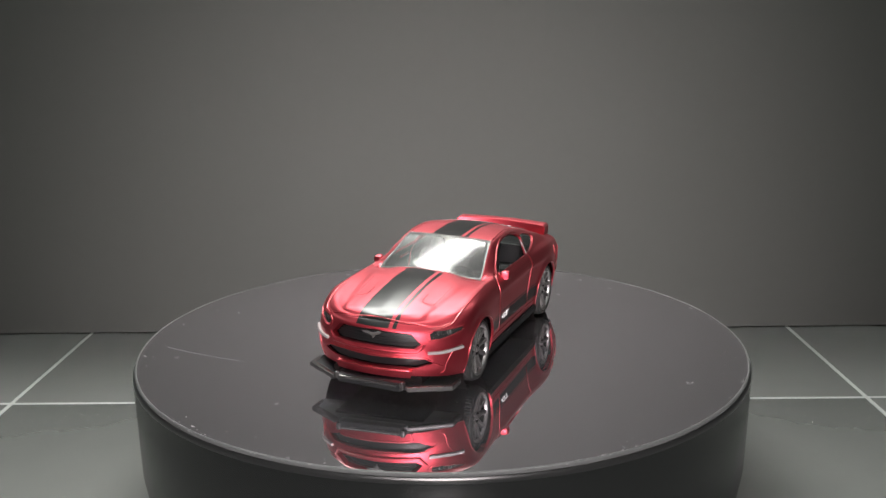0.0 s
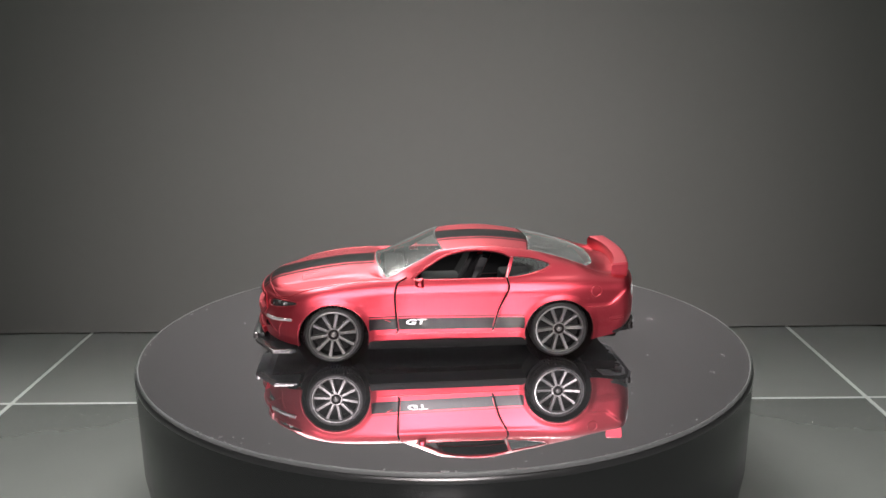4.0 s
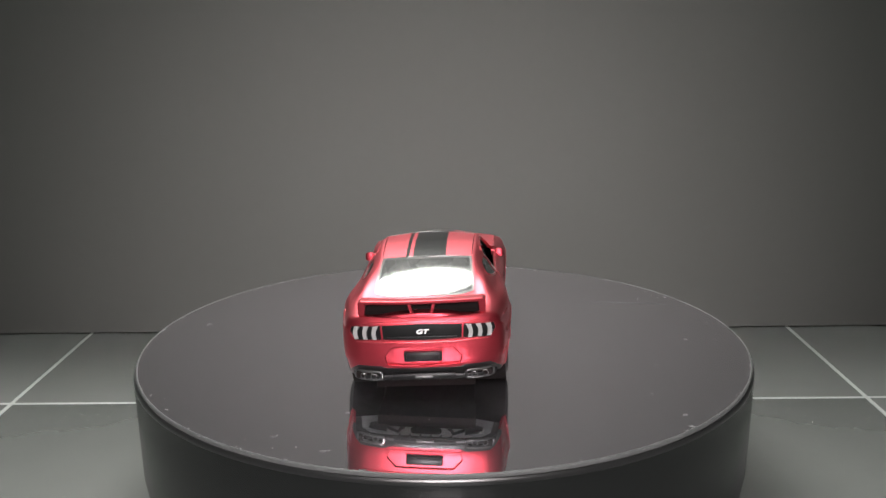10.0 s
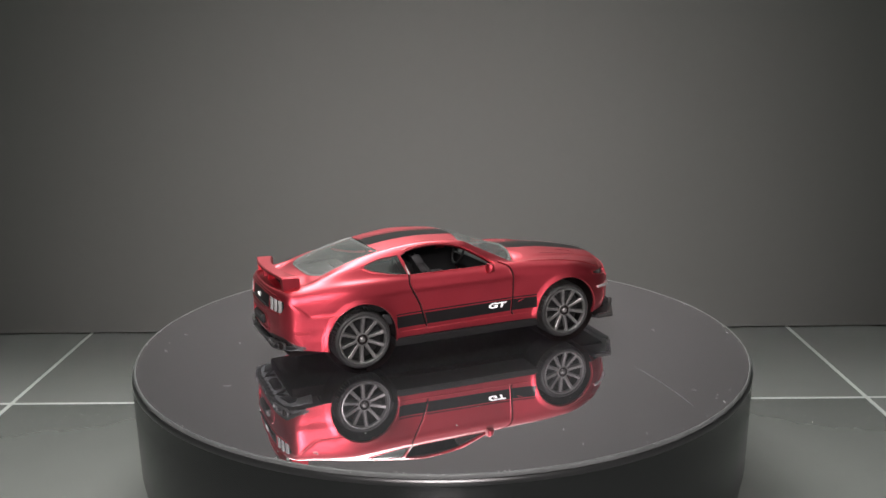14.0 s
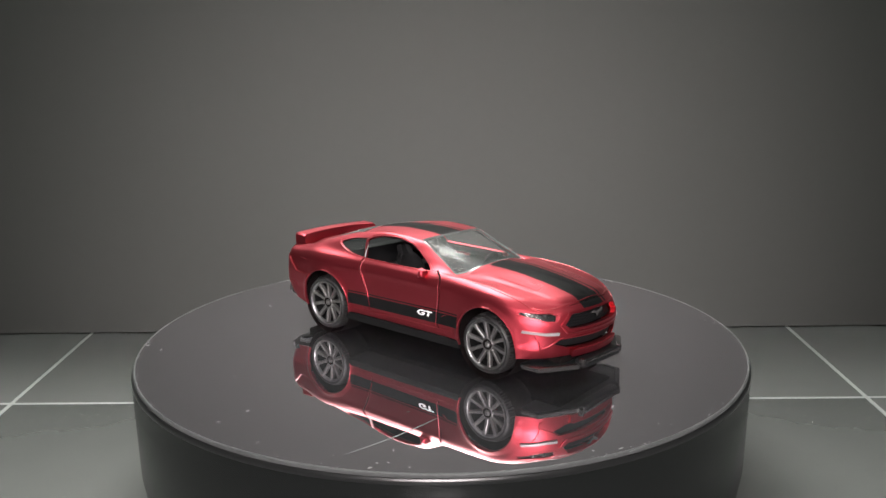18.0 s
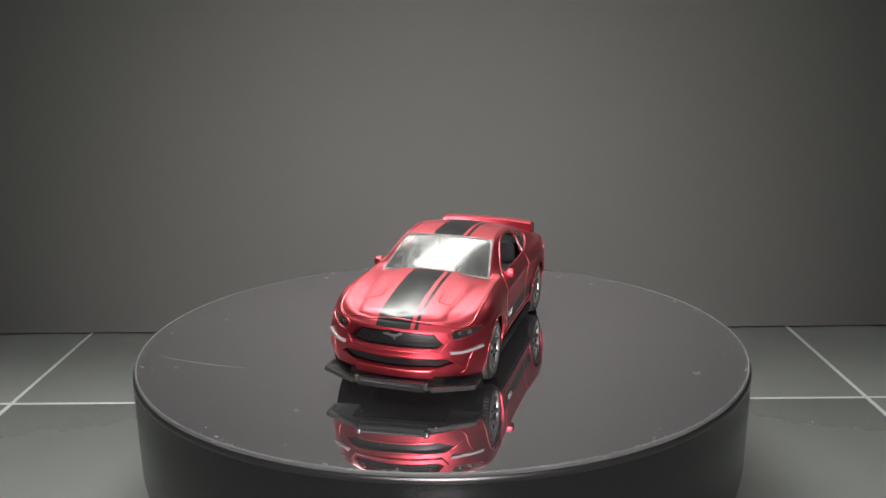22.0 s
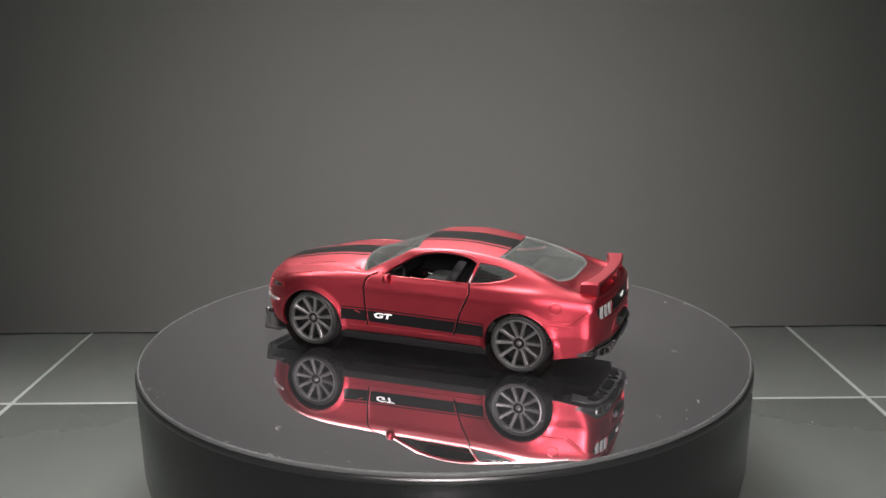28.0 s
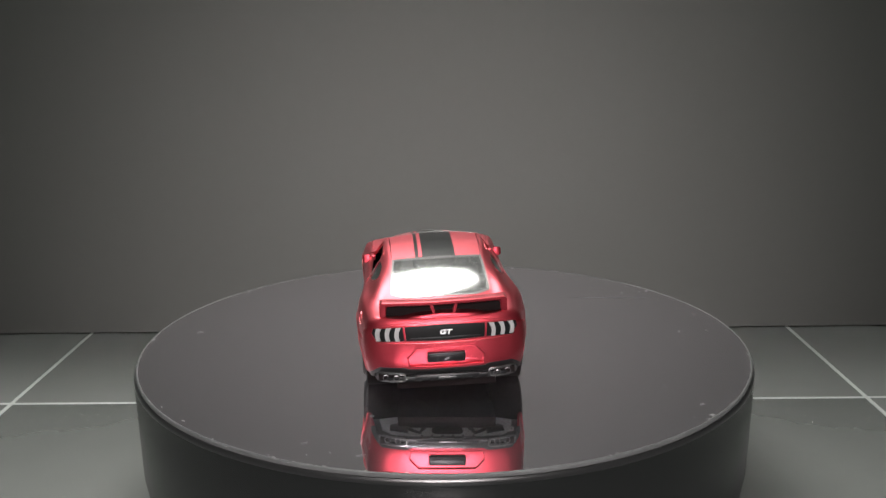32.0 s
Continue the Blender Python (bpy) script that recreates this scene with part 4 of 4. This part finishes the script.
def build_tail(car, skin, tag, body):
    panel = carpart("tail_panel", region(skin, tag, TAILPANEL), M_STRIPE, car, "black panel between the tail lights", shift=-0.15)
    text_part("badge", "GT", 1.15, LEAN_MM @ Matrix(((0, 0, -1, -42.1 * MM), (-1, 0, 0, 0), (0, 1, 0, 15.75 * MM), (0, 0, 0, 1))), M_WHITE, panel, 0.1, 0.2, 1.45)
    carpart("lower_valance", region(skin, tag, TAILLOW), M_TRIM, car, "dark chrome lower bumper trim", shift=0.06, thick=0.6)
    ledge = bmesh.new()
    mmbox(ledge, (-42.4, -6.6, 14.6), (-42.0, 6.6, 14.85), 0.08)
    carpart("ledge", ledge, M_BLACK, panel)
    carpart("plate_recess", region(skin, tag, RECESS), M_RED, body, shift=-0.35, thick=0.3)
    rim = bmesh.new()
    mmbox(rim, (-42.7, -3.6, 10.0), (-41.6, 3.6, 11.9), 0.3)
    plate = carpart("plate_holder", rim, M_BLACK, car, "black number plate holder")
    p = bmesh.new()
    mmbox(p, (-42.85, -3.1, 10.35), (-42.5, 3.1, 11.55), 0.12)
    carpart("plate", p, M_BLACK, plate)
    for s in (1, -1):
        on = lambda c, s=s: c.y * s > 0
        lamp = carpart("tail_light", region(skin, tag, TAILLAMP, on), M_STRIPE, car, "black tail light with three silver bars", shift=-0.15)
        for a, b in ((7.5, 9.9), (9.9, 11.7), (11.7, 14.5)):
            bar = lambda c, s=s, a=a, b=b: a < c.y * s < b
            carpart("lamp_bar", region(skin, tag, TAILBAR, bar), M_LAMPBAR, lamp, "silver-white light bar", shift=0.12, thick=0.4)
    low = bmesh.new()
    slab(low, mirrored([(-42.2, 7.0), (-41.7, 11.0), (-39.5, 13.6), (-35.5, 14.6), (-32.8, 15.0), (-32.8, 10.0)]), 6.3, 7.3, 0.3)
    diff = carpart("diffuser", low, M_BLACK, car, "black rear diffuser with exhaust tips")
    mid = bmesh.new()
    mmbox(mid, (-42.4, -6.2, 6.5), (-40, 6.2, 7.6), 0.5)
    carpart("centre_panel", mid, M_BLACK, diff)
    for y in (-5.0, -3.0, -1.0, 1.0, 3.0, 5.0):
        fin = bmesh.new()
        mmbox(fin, (-42.0, y - 0.2, 6.1), (-38.5, y + 0.2, 6.7), 0.08)
        carpart("fin", fin, M_BLACK, diff)
    under = bmesh.new()
    slab(under, mirrored([(-41.3, 7.0), (-40.6, 10.8), (-38.8, 12.6), (-35.0, 13.2), (-33.4, 6.0)]), 6.05, 6.4, 0.15)
    sloped(under)
    carpart("valance", under, M_VALANCE, diff, "grey metal valance under the tail")
    hump = bmesh.new()
    slab(hump, mirrored([(-40.8, 2.4), (-40.2, 3.0), (-39.2, 3.0), (-38.8, 2.4)]), 5.7, 6.1, 0.15)
    sloped(hump)
    carpart("tow_plate", hump, M_GAP, diff)
    tongue = bmesh.new()
    mmbox(tongue, (-42.6, -1.7, 6.65), (-41.8, 1.7, 7.15), 0.2)
    carpart("tongue", tongue, M_TIP, diff, "pale grey tongue in the diffuser")
    for s in (1, -1):
        muff = bmesh.new()
        slab(muff, [(-40.6, s * 7.6), (-38.0, s * 7.6), (-37.4, s * 8.4), (-37.4, s * 10.2), (-38.0, s * 11.2), (-39.6, s * 11.2)][::s], 5.6, 6.1, 0.25)
        sloped(muff)
        carpart("muffler", muff, M_BLACK, diff)
        link = bmesh.new()
        tube(link, [(-39.0, s * 7.6, 5.95), (-40.0, s * 6.2, 5.95), (-40.6, s * 5.4, 5.95), (-39.4, s * 5.0, 5.95), (-38.8, s * 4.4, 5.95)], 0.36, 8)
        sloped(link)
        carpart("exhaust_bend", link, M_BLACK, diff)
    for s in (1, -1):
        fr = bmesh.new()
        pts = []
        for q in range(25):
            a = 2 * math.pi * q / 24
            yy = 10.6 + 2.6 * max(-1, min(1, 1.25 * math.cos(a)))
            zz = 7.2 + 0.75 * max(-1, min(1, 1.25 * math.sin(a)))
            pts.append((-42.1 + 0.055 * max(0, yy - 7.5) ** 2, s * yy, zz))
        tube(fr, pts, 0.26, 8)
        carpart("exhaust_surround", fr, M_TIP, diff, "worn chrome exhaust surround")
        bk = bmesh.new()
        mmbox(bk, (-41.25, s * 10.6 - 2.4, 6.5), (-39.5, s * 10.6 + 2.4, 7.9), 0.2)
        carpart("recess", bk, M_GAP, diff)
        for y in (9.6, 11.6):
            pipe = bmesh.new()
            x = -42.0 + 0.055 * (y - 7.5) ** 2
            lathe(pipe, [(0.55, x + 1.5), (0.62, x - 0.35), (0.5, x - 0.4), (0.42, x + 0.8)], 20, "x", (0, s * y, 7.05), caps=False)
            carpart("exhaust_pipe", pipe, M_TIP, diff, "bright metal exhaust pipe")


def build_interior(car):
    tub = bmesh.new()
    mmbox(tub, (-30, -13, 8.5), (14, 13, 11), 0.4)
    cabin = carpart("interior_tub", tub, M_SEAT, car, "black plastic interior tub")
    dash = bmesh.new()
    loft(dash, [[(13.0, y, 18.2), (10.5, y, 18.9 - 0.004 * y * y), (8.6, y, 18.0), (8.2, y, 15.5), (11, y, 12), (13.0, y, 12)] for y in (-12, -9, -4, 0, 4, 9, 12)])
    carpart("dashboard", dash, M_SEAT, cabin)
    parcel = bmesh.new()
    mmbox(parcel, (-32.5, -11.2, 17.6), (-23.5, 11.2, 18.8), 0.4)
    carpart("parcel_shelf", parcel, M_SEAT, cabin)
    wheel = bmesh.new()
    ring = []
    for k in range(25):
        a = 2 * math.pi * k / 24
        ring.append((7.4 + 1.0 * math.sin(a), 6.0 + 2.6 * math.cos(a), 18.2 + 2.3 * math.sin(a)))
    tube(wheel, ring, 0.3, 8)
    tube(wheel, [(7.4, 3.5, 18.2), (7.5, 6, 18.1), (7.4, 8.5, 18.2)], 0.28, 6)
    tube(wheel, [(7.5, 6, 18.1), (10.5, 6, 16.8)], 0.4, 6)
    carpart("steering_wheel", wheel, M_SEAT, cabin)
    for y in (6.2, -6.2):
        seat = bmesh.new()
        mmbox(seat, (-4.5, y - 3.6, 11), (4.5, y + 3.6, 14.2), 0.9)
        carpart("seat", seat, M_SEAT, cabin)
        back = bmesh.new()
        loft(back, [[(-3.2 - t * 4.4, y - w, 13.5 + t * 8), (-4.2 - t * 4.4, y - w * 1.02, 13.5 + t * 8), (-5.4 - t * 4.0, y - w * 0.8, 13.2 + t * 8), (-5.4 - t * 4.0, y + w * 0.8, 13.2 + t * 8), (-4.2 - t * 4.4, y + w * 1.02, 13.5 + t * 8), (-3.2 - t * 4.4, y + w, 13.5 + t * 8), (-3.9 - t * 4.4, y + w * 0.5, 13.4 + t * 8), (-3.9 - t * 4.4, y - w * 0.5, 13.4 + t * 8)]
                    for t, w in ((0, 3.5), (0.3, 3.7), (0.6, 3.5), (0.75, 2.6), (0.82, 1.7), (1.0, 1.5), (1.06, 1.1))])
        carpart("seat_back", back, M_SEAT, cabin)
    bench = bmesh.new()
    mmbox(bench, (-22.5, -11, 11), (-14, 11, 14.5), 0.8)
    mmbox(bench, (-24.5, -11, 13), (-21, 11, 19.3), 0.9)
    carpart("rear_bench", bench, M_SEAT, cabin)


def build_car():
    car = new("toy_car")
    tagged(car, "satin red die-cast toy coupe with black stripes on the turntable", "toy car")
    skin, tag = car_skin()
    body = carpart("body", region(skin, tag, BODY), M_RED, car, "satin metallic red body shell", thick=0.45)
    carpart("bonnet", region(skin, tag, BONNET), M_RED, car, "satin red bonnet with moulded creases", thick=0.35)
    carpart("headliner", region(skin, tag, BODY, lambda c: -34 < c.x < 14 and c.z > 11), M_SEAT, body, "black inside of the shell", shift=-0.55)
    for name, test in (("bonnet_stripe", lambda c: c.x > 10 and c.y < 3.3), ("bonnet_pinstripe", lambda c: c.x > 10 and c.y > 3.3),
                       ("roof_stripe", lambda c: c.x < 10 and c.y < 3.3), ("roof_pinstripe", lambda c: c.x < 10 and c.y > 3.3)):
        carpart(name, region(skin, tag, STRIPE, test), M_STRIPE, car, "satin black printed stripe", thick=0.35)
    for name, test in (("bonnet_gap", lambda c: c.x > 20), ("header_gap", lambda c: 0.3 < c.x < 5 and abs(c.y) < 9.6), ("rear_header_gap", lambda c: c.x < -17.45 and abs(c.y) < 9.6)):
        carpart(name, region(skin, tag, GAP, test), M_GAP, body, shift=-0.3)
    for s in (1, -1):
        carpart("roof_channel", region(skin, tag, GAP, lambda c, s=s: c.y * s > 9 and -17.45 < c.x < 0.3 and c.z > 23.6), M_GAP, body, shift=-0.3)
        carpart("door_gap", region(skin, tag, GAP, lambda c, s=s: c.y * s > 9 and c.z < 23.6 and 0.3 < c.x < 20), M_GAP, body, shift=-0.3)
        carpart("door_gap", region(skin, tag, GAP, lambda c, s=s: c.y * s > 9 and c.z < 23.6 and -17.45 < c.x < 0.3), M_GAP, body, shift=-0.3)
    doors = []
    for s in (1, -1):
        on = lambda c, s=s: c.y * s > 0
        door = carpart("door", region(skin, tag, DOOR, on), M_RED, car, "red door with an open window", thick=0.45)
        doors.append(door)
        carpart("door_liner", region(skin, tag, DOOR, on), M_SEAT, door, "black inner door", shift=-0.5)
        stripe = carpart("side_stripe", region(skin, tag, SIDESTRIPE, on), M_STRIPE, car, "black stripe low on the side with white letters", thick=0.3)
        turn = Matrix(((-s, 0, 0, 6.9 * MM), (0, 0, s, s * 15.80 * MM), (0, 1, 0, 10.35 * MM), (0, 0, 0, 1)))
        text_part("lettering", "GT", 1.58, LEAN_MM @ turn, M_WHITE, stripe, 0.06, 0.15, 2.0)
        carpart("quarter_window", region(skin, tag, QUARTER, on), M_SIDEGLASS, car, "clear plastic quarter window", shift=-0.12)
        edge = bmesh.new()
        tube(edge, [(-12.85, s * 14.1, 19.4), (-13.4, s * 12.95, 21.4), (-14.2, s * 11.7, 23.2)], 0.2, 6)
        carpart("window_edge", edge, M_EDGECLEAR, body, "clear plastic edge of the quarter window")
        h = bmesh.new()
        mmbox(h, (-11.0, s * 15.35 - 0.35, 16.35), (-6.3, s * 15.35 + 0.42, 16.95), 0.24)
        carpart("door_handle", h, M_RED, door)
        m = bmesh.new()
        loft(m, [[(a, s * y, z0), (b, s * y, z0 + 0.25), (b - 0.2, s * y, z1 - 0.35), (a + 0.35, s * y, z1)]
                 for y, z0, z1, a, b in ((13.6, 18.4, 19.2, 5.2, 6.8), (14.2, 18.2, 19.5, 4.9, 6.9), (14.7, 17.85, 19.95, 4.7, 6.9), (15.9, 17.95, 19.9, 4.9, 6.6), (16.3, 18.25, 19.5, 5.3, 6.3))])
        bmesh.ops.bevel(m, geom=m.edges[:], offset=0.12, segments=2, affect="EDGES", profile=0.5)
        carpart("wing_mirror", m, M_RED, door, "red wing mirror", smooth=24)
        k = bmesh.new()
        mmbox(k, (5.7, min(s * 13.3, s * 14.3), 18.3), (7.1, max(s * 13.3, s * 14.3), 19.4), 0.2)
        carpart("mirror_foot", k, M_RED, door)
    carpart("windscreen", region(skin, tag, SCREEN), M_SCREEN, car, "clear plastic windscreen", shift=-0.06)
    carpart("rear_window", region(skin, tag, BACKLIGHT), M_GLASS, car, "clear plastic rear window", shift=-0.06)
    carpart("windscreen_rim", region(skin, tag, WINRIM, lambda c: c.x > -5), M_CLEAR, car, "clear plastic lip of the windscreen", thick=0.3)
    carpart("rear_window_rim", region(skin, tag, WINRIM, lambda c: c.x < -5), M_CLEAR, car, "clear plastic lip of the rear window", thick=0.3)
    build_nose(car, skin, tag, body)
    build_tail(car, skin, tag, body)
    build_beads(skin, car, body, doors)
    skin.free()
    build_spoiler(car)
    build_interior(car)
    ch = bmesh.new()
    mmbox(ch, (-38.5, -9.6, 3.4), (38.5, 9.6, 6.0), 0.4)
    carpart("chassis", ch, M_GAP, car, "black plastic chassis")
    for s in (1, -1):
        sk = bmesh.new()
        loft(sk, [[(x, s * 9, 4.6), (x, s * (w + 0.35), 4.6), (x, s * (w + 0.45), 5.2), (x, s * (w + 0.2), 6.2), (x, s * (w - 0.4), 6.35), (x, s * 9, 6.35)] for x, w in ((-17.2, 15.7), (-12, 15.75), (0, 15.75), (12, 15.7), (16.9, 15.75))])
        carpart("side_skirt", sk, M_SKIRT, car, "black side skirt")
        for x in (WB, -WB):
            wl = bmesh.new()
            lathe(wl, [(7.8, s * 15.5), (7.8, s * 9.2), (0.3, s * 9.2)], 40, "y", (x, 0, HUB_Z), caps=False)
            carpart("wheel_well", wl, M_GAP, body)
    build_wheels(car)
    return car


build_structure()
turntable, platform = build_turntable()
toy_car = build_car()


def motions():
    turns = []
    disc = []
    for k in range(33):
        a = TURN0 + RATE * k
        c, s = math.cos(radians(a)), math.sin(radians(a))
        turns.append((k, pose(TABLE_X + c * AXIS_X - s * AXIS_Y, s * AXIS_X + c * AXIS_Y, 0.0002, -0.3, -0.25, a)))
        disc.append((k, pose((-c + s) * OFF, (-s - c) * OFF, 0, 0, 0, a)))
    walk(toy_car, turns)
    walk(platform, disc)


motions()
